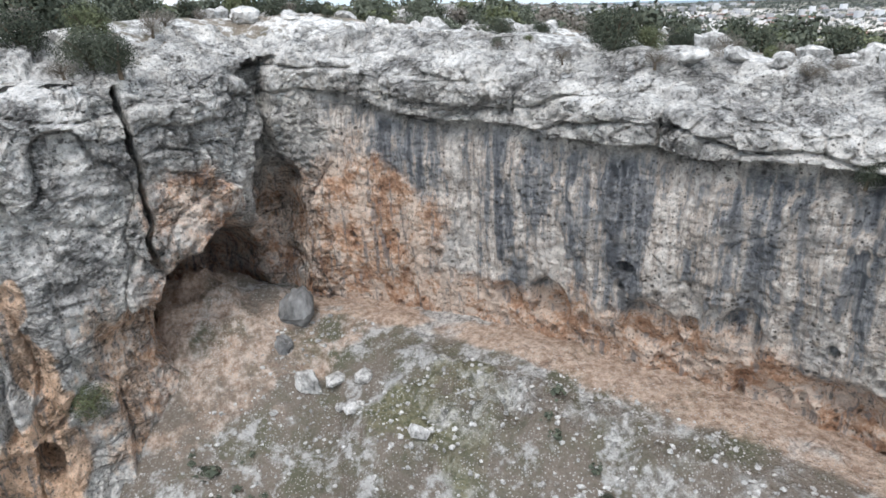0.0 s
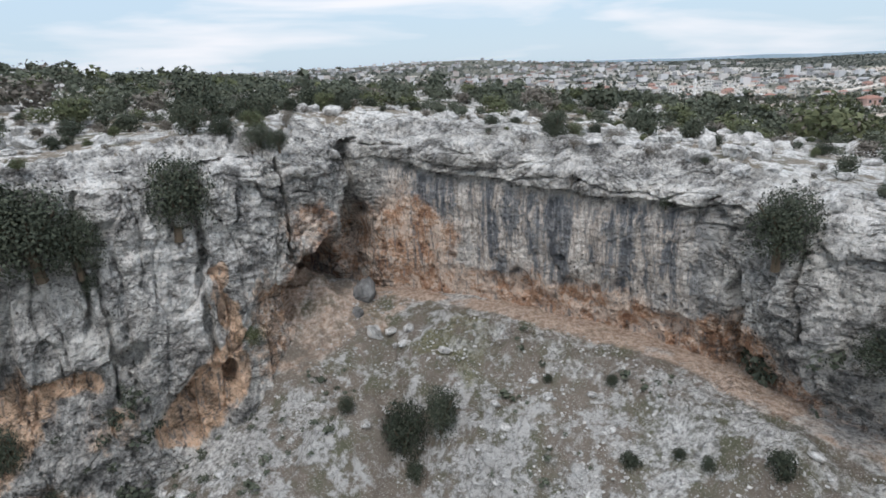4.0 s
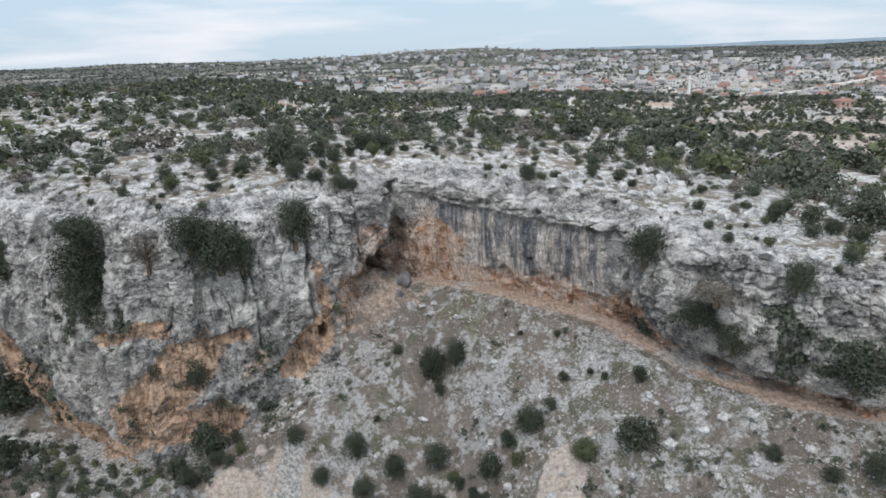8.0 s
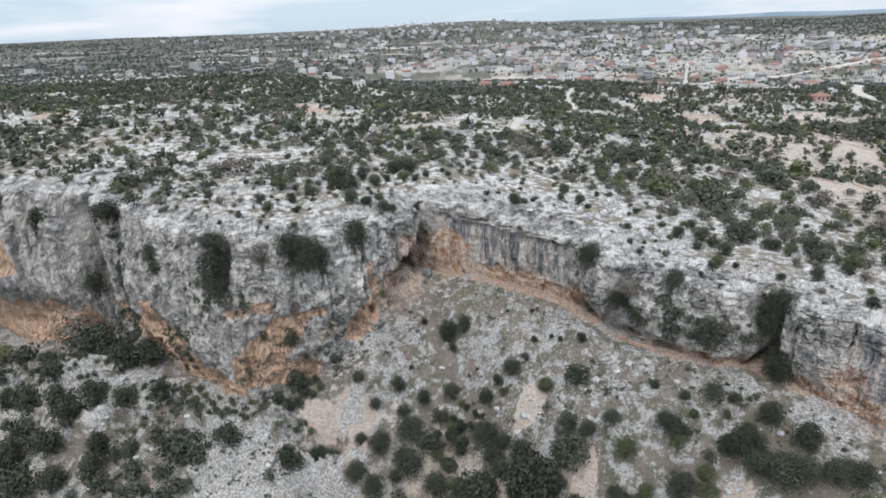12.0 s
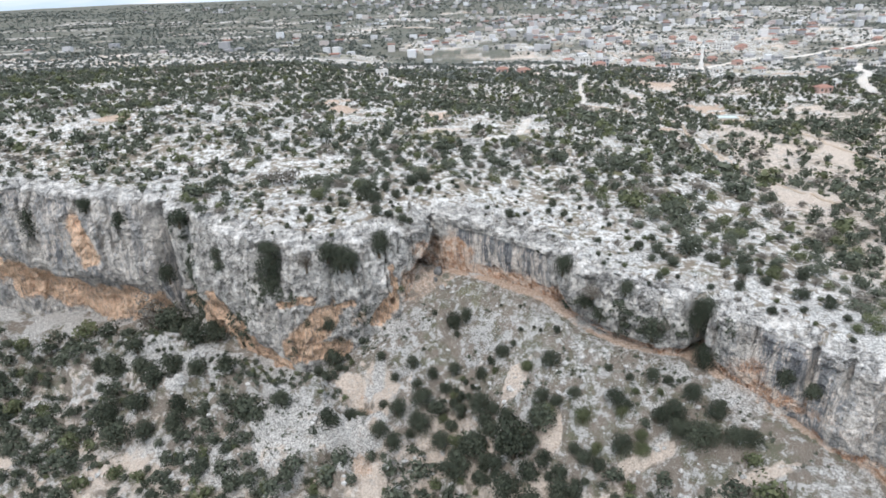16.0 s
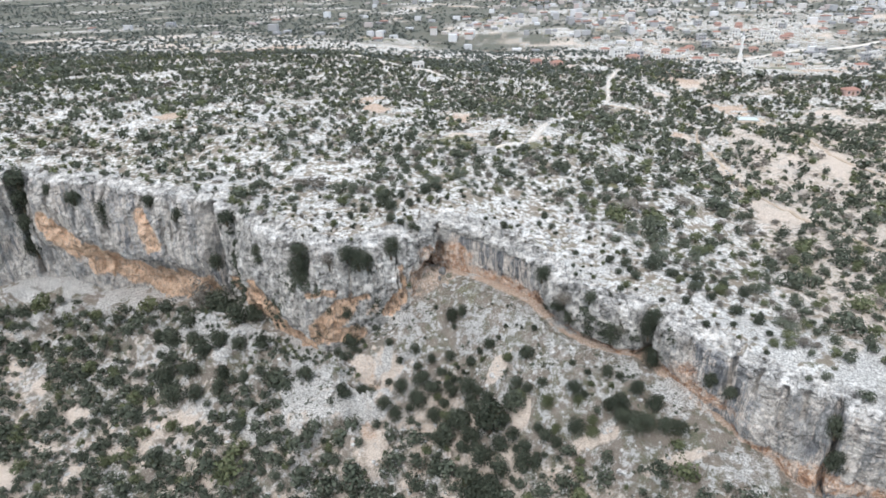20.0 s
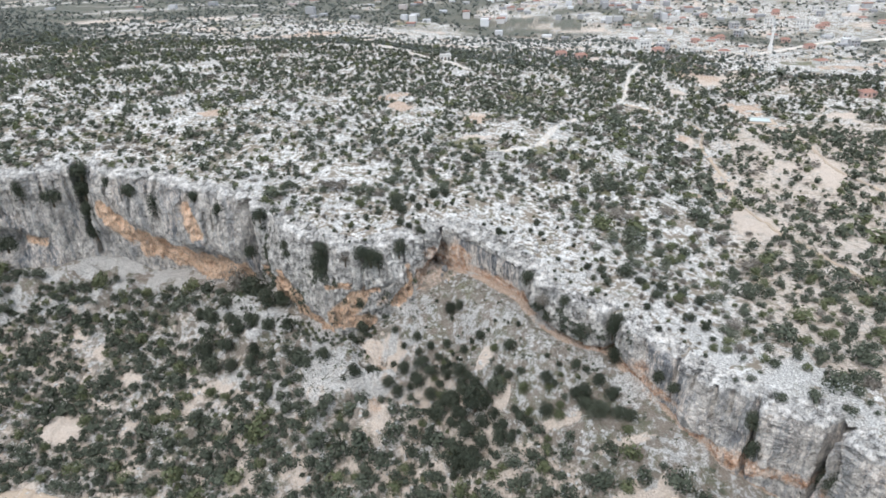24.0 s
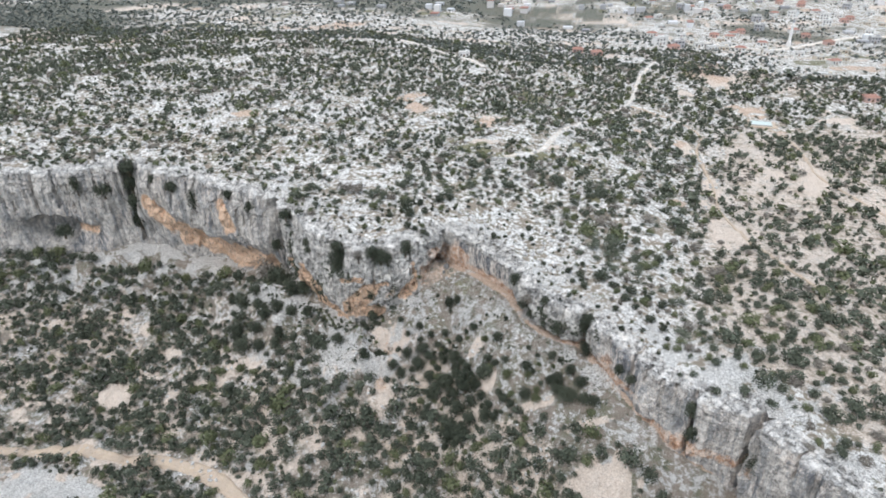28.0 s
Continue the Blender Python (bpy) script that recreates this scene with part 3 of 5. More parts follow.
def stained(me, verts, dist, reach):
    """Where the ground is bare, red, grassy or clean rock. Red dust lies along the foot of the cliff, clean rock along its rim."""
    x, y = verts[:, 0], verts[:, 1]
    wob = fbm(np.stack([x, y, 0 * x], 1) / 5.5, 3, 141)
    rough = fbm(np.stack([x, y, 0 * x], 1) / 1.7, 2, 143)
    plots = np.stack([x / 34, y / 24, 0 * x], 1) + 0.35 * np.stack([vnoise(np.stack([x, y, 0 * x], 1) / 70, 152)] * 3, 1)
    _, _, field = cells(plots * (1, 1, 0), 153)
    fields = smooth(300, 380, y + 0.2 * np.abs(x))
    for nm, rows in PATCHES.items():
        val = np.zeros(len(x))
        for cx, cy, rx, ry, w in rows:
            val = np.maximum(val, w * (1 - smooth(0.55, 1.15, np.hypot((x - cx) / rx, (y - cy) / ry) + np.where(min(rx, ry) < 7, 0.5, 0.8) * wob + 0.35 * rough)))
        if reach > 0 and nm == "rust":
            val = np.maximum(val, 0.62 * np.exp(-((x + 15.0) ** 2 + (y - 32.5) ** 2) / 30.0) * (1 + 0.8 * wob))
            val = np.maximum(val, (1 - smooth(0.4, 1.3, dist / (1.5 + 0.7 * wob))) * 0.7 * smooth(-13, -8, x))
        if reach > 0 and nm == "bare":
            val = np.maximum(val, (0.46 + 0.3 * wob + 0.14 * rough) * np.where(x < -14, smooth(8, 20, dist), smooth(14, 26, dist)))
        if reach > 0 and nm == "slab":
            val = np.maximum(val, (0.2 + 0.6 * smooth(-0.3, 0.3, wob)) * (1 - smooth(24, 44, dist + 12 * wob)) * (1 - smooth(-22, -12, x)))
            val = np.maximum(val, 0.44 * smooth(1.6, 2.6, dist + 0.8 * wob) * (1 - smooth(5.5, 7.5, dist + 1.5 * wob)) * smooth(-5, 0, x) * (1 - smooth(24, 34, x)))
        if reach < 0 and nm == "bare":
            val = np.maximum(val, 0.54 * smooth(35, 90, x - 0.15 * y) * smooth(10, 18, -dist) * (1 - smooth(220, 320, y)))
        if reach < 0 and nm == "slab":
            val = np.maximum(val, 0.55 * (1 - smooth(4, 13, -dist + 9 * wob)))
        if reach < 0 and nm in FIELDS:
            val = np.maximum(val, (0.6 + 0.3 * wob) * fields * ((field > FIELDS[nm][0]) & (field < FIELDS[nm][1])))
        me.attributes.new(nm, "FLOAT", "POINT").data.foreach_set("value", val.astype(np.float32))
    far = smooth(400, 700, np.hypot(x, y)) * (0.54 + 0.4 * fbm(np.stack([x, y, 0 * x], 1) / 60, 4, 151) + 0.3 * (field > 0.66))
    town = 1 - smooth(0.8, 1.15, np.hypot((x - 420) / 520, (y - 900) / 520))
    far = np.maximum(far * (1 - 0.25 * town), 0.72 * np.maximum(smooth(1300, 1900, y), smooth(900, 1300, y) * smooth(300, 750, x - 0.2 * y)))
    me.attributes.new("wood", "FLOAT", "POINT").data.foreach_set("value", (far * (reach < 0)).astype(np.float32))
    return me


gx = widened(steps((-240, 1.6), (-50, 0.7), (64, 1.5), (190, 0)), -4600, 4600, 1.09)
gy = widened(steps((-60, 1.4), (0, 0.7), (66, 1.4), (290, 0)), -400, 4850, 1.06)
X, Y = np.meshgrid(gx, gy)
xs, ys = X.ravel(), Y.ravel()
d_up, z_up = land(xs, ys)
z_up = z_up - 1.0 * (1 - smooth(3.0, 6.5, -d_up))
v_up = np.stack([xs, ys, z_up], 1)
f_up = grid_faces(len(gy), len(gx))
f_up = f_up[(d_up[f_up] < -2.0).all(1)]
used = np.unique(f_up)
ground = mesh_from("ground", *kept(v_up, f_up), M_LAND, True)
tagged(new("ground", stained(ground, v_up[used], d_up[used], -1)), "stony limestone plateau with pale bare rock and soil", "ground", kind="structure")

# ---------------------------------------------------------------- the lower ground
hx = widened(steps((-200, 1.0), (-36, 0.36), (46, 0.9), (130, 0)), -1200, 1200, 1.12)
hy = widened(steps((-90, 1.0), (-8, 0.36), (46, 1.0), (72, 0)), -900, 95, 1.12)
X, Y = np.meshgrid(hx, hy)
xs, ys = X.ravel(), Y.ravel()
d_lo, z_lo = valley(xs, ys)
v_lo = np.stack([xs, ys, z_lo], 1)
f_lo = grid_faces(len(hy), len(hx))
f_lo = f_lo[(d_lo[f_lo] > -14).all(1)]
used = np.unique(f_lo)
floor_mesh = mesh_from("valley_ground", *kept(v_lo, f_lo), M_VALLEY, True)
tagged(new("valley_ground", stained(floor_mesh, v_lo[used], d_lo[used], 1)), "steep slope of pale scree, soil and bare rock", "ground", kind="structure")

# ---------------------------------------------------------------- the cliff
# Hollows in the face: place along the rim, height, half width, half height, depth.
HOLLOWS = [
    (316.2, -14.6, 3.3, 5.4, 8.5), (313.4, -15.0, 3.4, 3.8, 6.0), (310.4, -18.0, 5.0, 6.0, 1.6), (319.6, -10.6, 1.7, 5.2, 3.6), (335.3, -14.2, 1.2, 1.5, 0.9), (332.9, -14.4, 0.8, 1.2, 0.5),
    (337.2, -14.8, 0.55, 0.6, 0.5), (340.5, -14.2, 1.3, 1.8, 0.7), (342.1, -13.5, 0.4, 0.5, 0.6), (344.2, -13.2, 1.0, 1.0, 0.5),
    (339.3, -11.1, 0.42, 0.3, 0.9), (303.3, -20.4, 2.8, 3.0, 1.1), (305.0, -19.2, 0.8, 1.5, 3.2), (298.2, -15.8, 1.3, 1.2, 2.0)]
HOLLOWS_2 = [
    (353.0, -15.4, 0.9, 0.8, 1.8), (364.2, -17.3, 2.6, 0.9, 2.0), (361.0, -16.6, 0.8, 0.6, 1.0), (278.4, -7.5, 1.7, 4.6, 1.3),
    (287.0, -27.0, 2.6, 4.0, 0.7), (272.0, -30.0, 5.0, 2.2, 1.5), (258.0, -23.5, 5.0, 2.5, 2.0), (105.0, -26.0, 12.0, 7.0, 8.0),
    (200.0, -29.0, 22.0, 5.0, 2.5), (372.0, -18.0, 6.0, 0.8, 1.0), (326.5, -13.9, 0.35, 0.3, 0.5), (348.5, -15.0, 2.0, 1.2, 0.8)]
# Upright joints and gullies: place along the rim, top, bottom, half width, depth.
JOINTS = [
    (311.1, -2.0, -12.0, 0.26, 1.5), (292.4, -2.0, -13.0, 1.3, 1.0), (297.0, -9.0, -20.0, 0.3, 0.6), (231.0, 1.0, -36.0, 3.0, 8.0),
    (384.6, -6.0, -22.0, 2.3, 6.0), (144.0, 3.0, -40.0, 3.0, 7.0), (440.6, -7.0, -42.0, 2.0, 9.0), (424.0, -8.0, -32.0, 0.8, 3.0),
    (404.5, -8.0, -22.0, 0.6, 1.0), (319.3, -0.6, -9.0, 0.8, 1.6), (150.0, 1.0, -36.0, 1.2, 3.0), (302.5, -3.0, -8.0, 0.5, 0.5), (268.0, -3, -24, 0.25, 0.6)]
# Stains of iron in the dry rock: place along the rim, height, half width, half height, strength.
IRON = [
    (324.3, -11.5, 4.6, 4.2, 0.9), (336.0, -17.4, 22.0, 3.8, 0.95), (314.5, -15.5, 5.0, 6.5, 0.75), (313.6, -8.2, 2.4, 1.9, 0.55), (308.6, -16.5, 2.4, 5.0, 0.55), (319.8, -12.5, 1.6, 4.5, 0.55)]
# Rock bleached white by the weather: place along the rim, height, half width, half height, strength.
BLEACHED = [(302.0, -10.0, 10.0, 9.0, 1.0), (307.0, -17.0, 2.5, 6.0, 1.0), (286.0, -9.0, 9.0, 8.0, 0.95), (264.0, -9.0, 11.0, 8.0, 0.9), (299.0, -25.0, 7.0, 3.5, 1.0), (275.0, -18.0, 9.0, 5.0, 0.8), (292.0, -21.0, 6.0, 4.0, 0.7)]
IRON_2 = [
    (378.0, -19.5, 30.0, 2.0, 0.8), (415.0, -25.5, 30.0, 2.2, 0.75), (395.0, -17.0, 4.0, 3.0, 0.5), (352.0, -16.0, 5.0, 2.6, 0.8), (296.0, -21.0, 3.0, 2.0, 0.4)]


# Bands of iron in the undercut rock, from place to place along the rim: place, height, place, height, half width, strength.
IRON_BANDS = [
    (156, -16, 163, -22, 3.4, 1.0), (162, -21, 177, -29, 4.8, 1.0), (174, -29, 196, -36, 5.0, 1.0), (195, -36, 220, -33, 4.4, 1.0), (203, -9, 206, -18, 2.6, 0.8),
    (112, -27, 124, -29, 1.8, 0.7), (238, -26, 250, -28, 2.0, 0.85), (246, -25, 262, -28, 3.4, 1.0), (257, -21, 272, -33, 2.8, 1.0), (272, -32, 279, -33, 1.4, 0.8),
    (281, -28, 289, -19, 2.4, 1.0), (284, -28, 291, -28, 2.2, 1.0), (291, -18, 295, -17.5, 0.8, 0.8), (280, -15.6, 287, -14.8, 0.7, 0.7), (305, -11, 305.5, -18, 0.5, 0.85), (300.8, -23, 304.8, -19, 1.7, 1.0)]


def bands(rows, s, z):
    """The strongest of some soft bands at (s, z)."""
    out = np.zeros(len(s))
    for s0, z0, s1, z1, hw, w in rows:
        ds, dz = s1 - s0, z1 - z0
        k = np.clip(((s - s0) * ds + (z - z0) * dz) / (ds * ds + dz * dz), 0, 1)
        out = np.maximum(out, w * (1 - smooth(0.4, 1.3, np.hypot(s - s0 - k * ds, z - z0 - k * dz) / (1.4 * hw))))
    return out


joint_rng = random.Random(8)
MORE_JOINTS = []
for place in [a for a in range(4, 580, 5) if not 306 < a < 352]:
    top = joint_rng.uniform(-14, 0)
    wide = 1.0 if 250 < place < 402 else 2.2
    MORE_JOINTS.append((place + joint_rng.uniform(-2, 2), top, top - joint_rng.uniform(4, 16), wide * joint_rng.uniform(0.2, 0.6), wide * joint_rng.uniform(0.4, 1.3)))


def spots(rows, s, z, hard):
    """The strongest of some soft ellipses at (s, z)."""
    out = np.zeros(len(s))
    for cs, cz, rs, rz, w in rows:
        r = np.sqrt(((s - cs) / rs) ** 2 + ((z - cz) / rz) ** 2)
        out = np.maximum(out, w * (1 - smooth(1 - hard, 1 + hard, r)))
    return out


def cliff_strip(s0, s1, step, rows):
    """A stretch of the cliff face as a skin: it starts behind the rim, rounds it and ends below the foot."""
    s = np.arange(s0, s1 + step * 0.5, step)
    r = rim_at(s)
    e = rim_at(s + 2.5)[:, :2] - rim_at(s - 2.5)[:, :2]
    e /= np.hypot(*e.T)[:, None]
    nrm = np.stack([e[:, 1], -e[:, 0]], 1)
    back = np.linspace(-6.0, 0.0, 32)[:-1]
    v = np.r_[np.zeros(len(back)), np.linspace(0, 1.12, rows)]
    V = np.repeat(v[:, None], len(s), 1)
    S = np.repeat(s[None], len(v), 0)
    prof = np.stack([np.zeros(len(s)), r[:, 4], r[:, 5], r[:, 6], r[:, 7], r[:, 7]], 0)
    knots = np.array([0, 0.25, 0.5, 0.75, 1.0, 1.2])
    k = np.clip(np.searchsorted(knots, v, side="right") - 1, 0, 4)
    f = ((v - knots[k]) / (knots[k + 1] - knots[k]))[:, None]
    f = f * f * (3 - 2 * f)
    off = prof[k] * (1 - f) + prof[k + 1] * f
    # the rim is rounded: the face draws back towards the top
    tall_by = r[None, :, 2] - r[None, :, 3]
    brow = np.clip(V * tall_by / 1.2, 0, 1)
    off = off - (1.0 - np.sqrt(brow * (2 - brow))) * 1.1
    off[: len(back)] = back[:, None] - 1.1
    Z = r[None, :, 2] + (r[None, :, 3] - r[None, :, 2]) * V
    lip = np.arange(len(back)) / len(back)
    for n in range(len(back)):
        _, zl = land(*(r[:, :2] + nrm * off[n][:, None]).T)
        w = smooth(0.35, 1.0, lip[n])
        Z[n] = (zl + 0.12 - 0.7 * (1 - smooth(0, 0.35, lip[n]))) * (1 - w) + (r[:, 2] + 0.1) * w
    P = np.stack([r[None, :, 0] + nrm[None, :, 0] * off, r[None, :, 1] + nrm[None, :, 1] * off, Z], 2)
    p = P.reshape(-1, 3)
    vv, ss = V.ravel(), S.ravel()
    zz = p[:, 2].copy()
    face = smooth(-0.02, 0.05, np.where(vv > 0, vv, -0.05))
    wall = smooth(321, 323.5, ss) * (1 - smooth(348, 353, ss))
    clean = wall * smooth(0.12, 0.2, vv)
    # bulges, then blocks parted by joints, then grain
    tall = p * np.array([1, 1, 0.35])
    warp = 0.5 * np.stack([vnoise(p / 2.4, 201), vnoise(p / 2.4, 203), vnoise(p / 2.4, 205)], 1)
    away = 1 - smooth(244, 254, ss) * (1 - smooth(396, 404, ss))
    rel = (0.8 + 0.8 * away) * fbm(p * np.array([1, 1, 0.5]) / 7.5, 3, 51) * (1 - 0.5 * wall)
    rel = rel + (0.75 + 0.6 * away) * vnoise(p * np.array([1, 1, 0.16]) / 4.2 + 3.1, 207) * (1 - wall)
    f1, f2, tag = cells((tall + 1.6 * warp) / 3.1, 211)
    block = tag - 0.5
    rel = rel + (1 - 0.8 * clean) * (0.8 * (tag - 0.5) - 0.25 * (1 - smooth(0.0, 0.08, f2 - f1)))
    # beds: each stands in or out a little, parted by grooves, strongest near the crown
    crown = 1 - smooth(0.14, 0.42, vv)
    ph = zz * 0.85 + 0.9 * vnoise(p / 6.0, 215) + 0.25 * vnoise(p / 1.3, 216)
    bed_no, bed_in = np.floor(ph), ph - np.floor(ph)
    stand = vnoise(np.stack([bed_no * 7.3, ss / 4.5, 0 * ss], 1), 217)
    rel = rel + (0.08 + 0.25 * smooth(352, 362, ss) + 0.67 * crown) * (1 - 0.8 * clean) * (0.42 * stand - 0.55 * (1 - smooth(0.0, 0.13, np.minimum(bed_in, 1 - bed_in))) * smooth(-0.3, 0.2, vnoise(p / 3.0, 218)))
    f1, f2, tag = cells((p * np.array([1, 1, 1.4]) + 1.2 * warp) / 1.25, 221)
    rel = rel + (0.4 + 0.6 * crown) * (1 - 0.7 * clean) * (0.2 * (tag - 0.5) - 0.16 * (1 - smooth(0.0, 0.12, f2 - f1)))
    rel = rel + (0.22 * fbm(p / 0.8, 3, 57, 0.6) + 0.10 * vnoise(p * np.array([1, 1, 1.8]) / 0.33, 59)) * (1 - 0.5 * clean)
    rel = rel + 0.045 * vnoise(p / 0.17, 60) * (1 - 0.4 * clean)
    rel = rel + clean * 0.22 * ridge(p * np.array([1, 1, 0.06]) / 1.2, 3, 75)
    # the cap bed over the streaked wall
    zc = np.interp(ss, [321, 325, 330, 335, 341, 349], [-3.4, -4.1, -4.9, -5.3, -5.6, -5.4]) + 0.25 * vnoise(p / 1.7, 91)
    under = zc - zz
    rel = rel - wall * smooth(-0.05, 0.12, under) * (0.75 - 0.45 * smooth(0.3, 3.0, under)) + wall * 0.25 * (1 - smooth(-0.1, 0.1, under))
    # pits in the dry rock at the foot
    p1, _, t1 = cells(p * np.array([1, 1, 0.8]) / 0.9, 231)
    foot = smooth(0.5, 0.7, vv)
    rel = rel - foot * 0.45 * (1 - smooth(0.12, 0.34, p1)) * (t1 > 0.45)
    jag = 0.22 * vnoise(p / 1.1, 95) + 0.3 * vnoise(p / 2.7, 96)
    hol = np.zeros(len(p))
    for cs, cz, rs, rz, dp in HOLLOWS + HOLLOWS_2:
        q = np.sqrt(((ss - cs) / rs) ** 2 + (np.where(zz < cz, 0.55 if rz > 4 else 1.0, 1.0) * (zz - cz) / rz) ** 2) + jag * min(1, 1.2 / rs)
        hol = np.maximum(hol, dp * (1 - smooth(0.25 if 1.5 < rs < 2.5 else 0.62, 1.0, q)))
    wander, swell = 0.5 * vnoise(p / 3.0, 97) + 0.3 * vnoise(p / 0.9, 99), 1 + 0.6 * vnoise(p / 1.4, 100)
    slow = vnoise(p / 5.0, 94)
    stray = 0.8 * slow
    for cs, z1, z0, hw, dp in JOINTS + MORE_JOINTS:
        q = np.abs(ss + wander - cs) / (hw * swell) if dp < 2 else np.abs(ss + stray - cs) / (hw * (1 + 0.25 * slow))
        gap = 1 - smooth(0.2, 1.0, q)
        hol = np.maximum(hol, dp * gap * smooth(z0, z0 + 1.5, zz) * (1 - smooth(z1, z1 + 1.0, zz)) * (vv > 0))
        if dp > 2:
            hol = np.maximum(hol, 0.65 * dp * gap * smooth(z0, z0 + 1.5, zz))
    # the iron-stained rock is scooped out and pitted
    hol = hol + 1.6 * bands(IRON_BANDS, ss, zz) * (0.6 + 0.5 * vnoise(p / 2.0, 98)) * (vv > 0)
    n3 = np.repeat(nrm[None], len(v), 0).reshape(-1, 2)
    p[:, :2] += n3 * ((rel * (0.2 + 0.8 * face)) - hol)[:, None]
    p[:, 2] += (1 - face) * (0.3 * stand + 0.45 * block + 0.35 * (tag - 0.5) - 0.25 * (1 - smooth(0.0, 0.12, f2 - f1)) + 0.10 * ridge(p / 3.1, 3, 85) + 0.12 * fbm(p / 0.7, 3, 86) - 0.15)
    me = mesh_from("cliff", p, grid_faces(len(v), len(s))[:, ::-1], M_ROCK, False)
    wob = 0.5 * fbm(p / 2.6, 3, 301)
    iron = np.maximum(spots(IRON + IRON_2, ss + 2.0 * wob, zz + 1.8 * wob, 0.65), bands(IRON_BANDS, ss + 1.6 * wob, zz + 2.2 * wob))
    # at both ends grey bands darken the face, standing in for its shade
    ends = 1 - smooth(225, 250, ss) * (1 - smooth(386, 396, ss))
    patchy = smooth(0.05, 0.5, fbm(p / 9, 2, 311))
    streak_shade = np.maximum(wall * smooth(0.0, 1.0, under), np.maximum(0.35 * smooth(0.3, 0.6, vv) * patchy, ends * (0.55 + 0.4 * patchy) * smooth(0.0, 0.06, vv)))
    pale = spots(BLEACHED, ss + 3.0 * wob, zz + 3.0 * wob, 0.6)
    for nm, val in (("iron", iron), ("streak_shade", streak_shade), ("down", (V * tall_by).ravel() / 14 * (1 - 0.93 * pale) - 0.05 * pale + 0.07 * smooth(308, 314, ss) * (1 - smooth(350, 356, ss))), ("cream", 1 - smooth(306, 312, ss))):
        me.attributes.new(nm, "FLOAT", "POINT").data.foreach_set("value", val.astype(np.float32))
    return me


near_a, near_b = 252.0, 400.0
FACE_PLACES = []
for nm, a, b, st, rows in (("cliff_wall_1", 0.5, near_a, 0.40, 90), ("cliff_wall_2", near_a, 299.04, 0.12, 170), ("cliff_wall_3", 299.04, 355.04, 0.07, 210),
                           ("cliff_wall_4", 355.04, near_b, 0.12, 150), ("cliff_wall_5", near_b, rim_len[-1] - 1, 0.30, 90)):
    face = cliff_strip(a, b, st, rows)
    co, dn, sk = (np.empty(len(face.vertices) * k, np.float32) for k in (3, 1, 1))
    face.vertices.foreach_get("co", co), face.attributes["down"].data.foreach_get("value", dn), face.attributes["streak_shade"].data.foreach_get("value", sk)
    off = co.reshape(-1, 3)
    share = ((off[:, 0] < -24) | (off[:, 0] > 20)) & (sk < 0.35) & (dn > 0.12) & (dn < 2.4) & (fbm(co.reshape(-1, 3) / 7.0, 2, 331) > 0.15)
    FACE_PLACES.append(co.reshape(-1, 3)[np.nonzero(share)[0]])
    tagged(new(nm, face), "grey limestone cliff with dark streaks and ochre undercut foot", "cliff", kind="structure")

# ---------------------------------------------------------------- stones
k = Mat("pale_limestone", 0.93)
n1, n2 = k.noise(k.where(), 0.9, 7, 0.7), k.noise(k.where(), 5.0, 6, 0.72)
k.color(k.ramp(k.math("ADD", k.math("MULTIPLY", n1, 0.5), k.math("MULTIPLY", n2, 0.5)), (0.38, (0.14, 0.138, 0.132)), (0.47, (0.38, 0.373, 0.357)), (0.58, (0.74, 0.725, 0.70))))
M_PALE = k.bump(n2, 0.9, 0.12).m


def rock_shape(rng, sub, rough):
    """A broken block of limestone about 1 across."""
    bm = bmesh.new()
    bmesh.ops.create_icosphere(bm, subdivisions=sub, radius=0.5)
    v = np.array([p.co for p in bm.verts])
    f = np.array([[p.index for p in q.verts] for q in bm.faces])
    bm.free()
    cut = rng.normal(0, 1, (9, 3))
    cut /= np.linalg.norm(cut, axis=1)[:, None]
    for c in cut:
        over = v @ c - rng.uniform(0.26, 0.42)
        v = v - np.maximum(over, 0)[:, None] * c
    v = v * rng.uniform(0.75, 1.2, 3) + rough * rng.normal(0, 0.02, v.shape)
    return v, f


rng = np.random.default_rng(11)
BLOCKS = [mesh_from("boulder", *rock_shape(rng, 3, 1.2), M_PALE) for _ in range(8)]
M_GREY = plain("grey_limestone", (0.18, 0.18, 0.178), 0.93, 0.7, 2.6)
GREY_BLOCKS = [mesh_from("boulder", *rock_shape(rng, 3, 1.2), M_GREY) for _ in range(3)]


def boulder(x, y, z, size, tilt, label, rng):
    ob = new("boulder", GREY_BLOCKS[int(rng.integers(0, 3))] if "grey" in label else BLOCKS[int(rng.integers(0, 8))])
    ob.matrix_world = pose(x, y, z, tilt, rng.uniform(-20, 20), rng.uniform(0, 360)) @ Matrix.Diagonal((*size, 1))
    return tagged(ob, label, "boulder", "boulders about the cliff")


boulder(-8.9, 33.1, -15.7, (2.1, 1.6, 3.1), 26, "tall grey limestone boulder leaning at the cave mouth", rng)
boulder(-9.5, 31.2, -17.2, (1.4, 1.2, 1.5), 8, "small rounded grey boulder below the cave", rng)
boulder(-7.6, 28.8, -18.3, (1.7, 1.3, 2.3), 30, "pale angular boulder lying on the scree", rng)
boulder(-5.8, 27.4, -18.9, (0.7, 0.6, 0.6), 10, "small pale boulder lying on the scree", rng)
boulder(-11.9, 41.3, 0.1, (2.3, 1.6, 1.5), 5, "broad white limestone boulder on the cliff top", rng)
boulder(10.9, 28.2, -2.2, (1.7, 1.3, 1.0), 6, "flat white limestone boulder on the cliff top", rng)
n_up = n_dn = 0
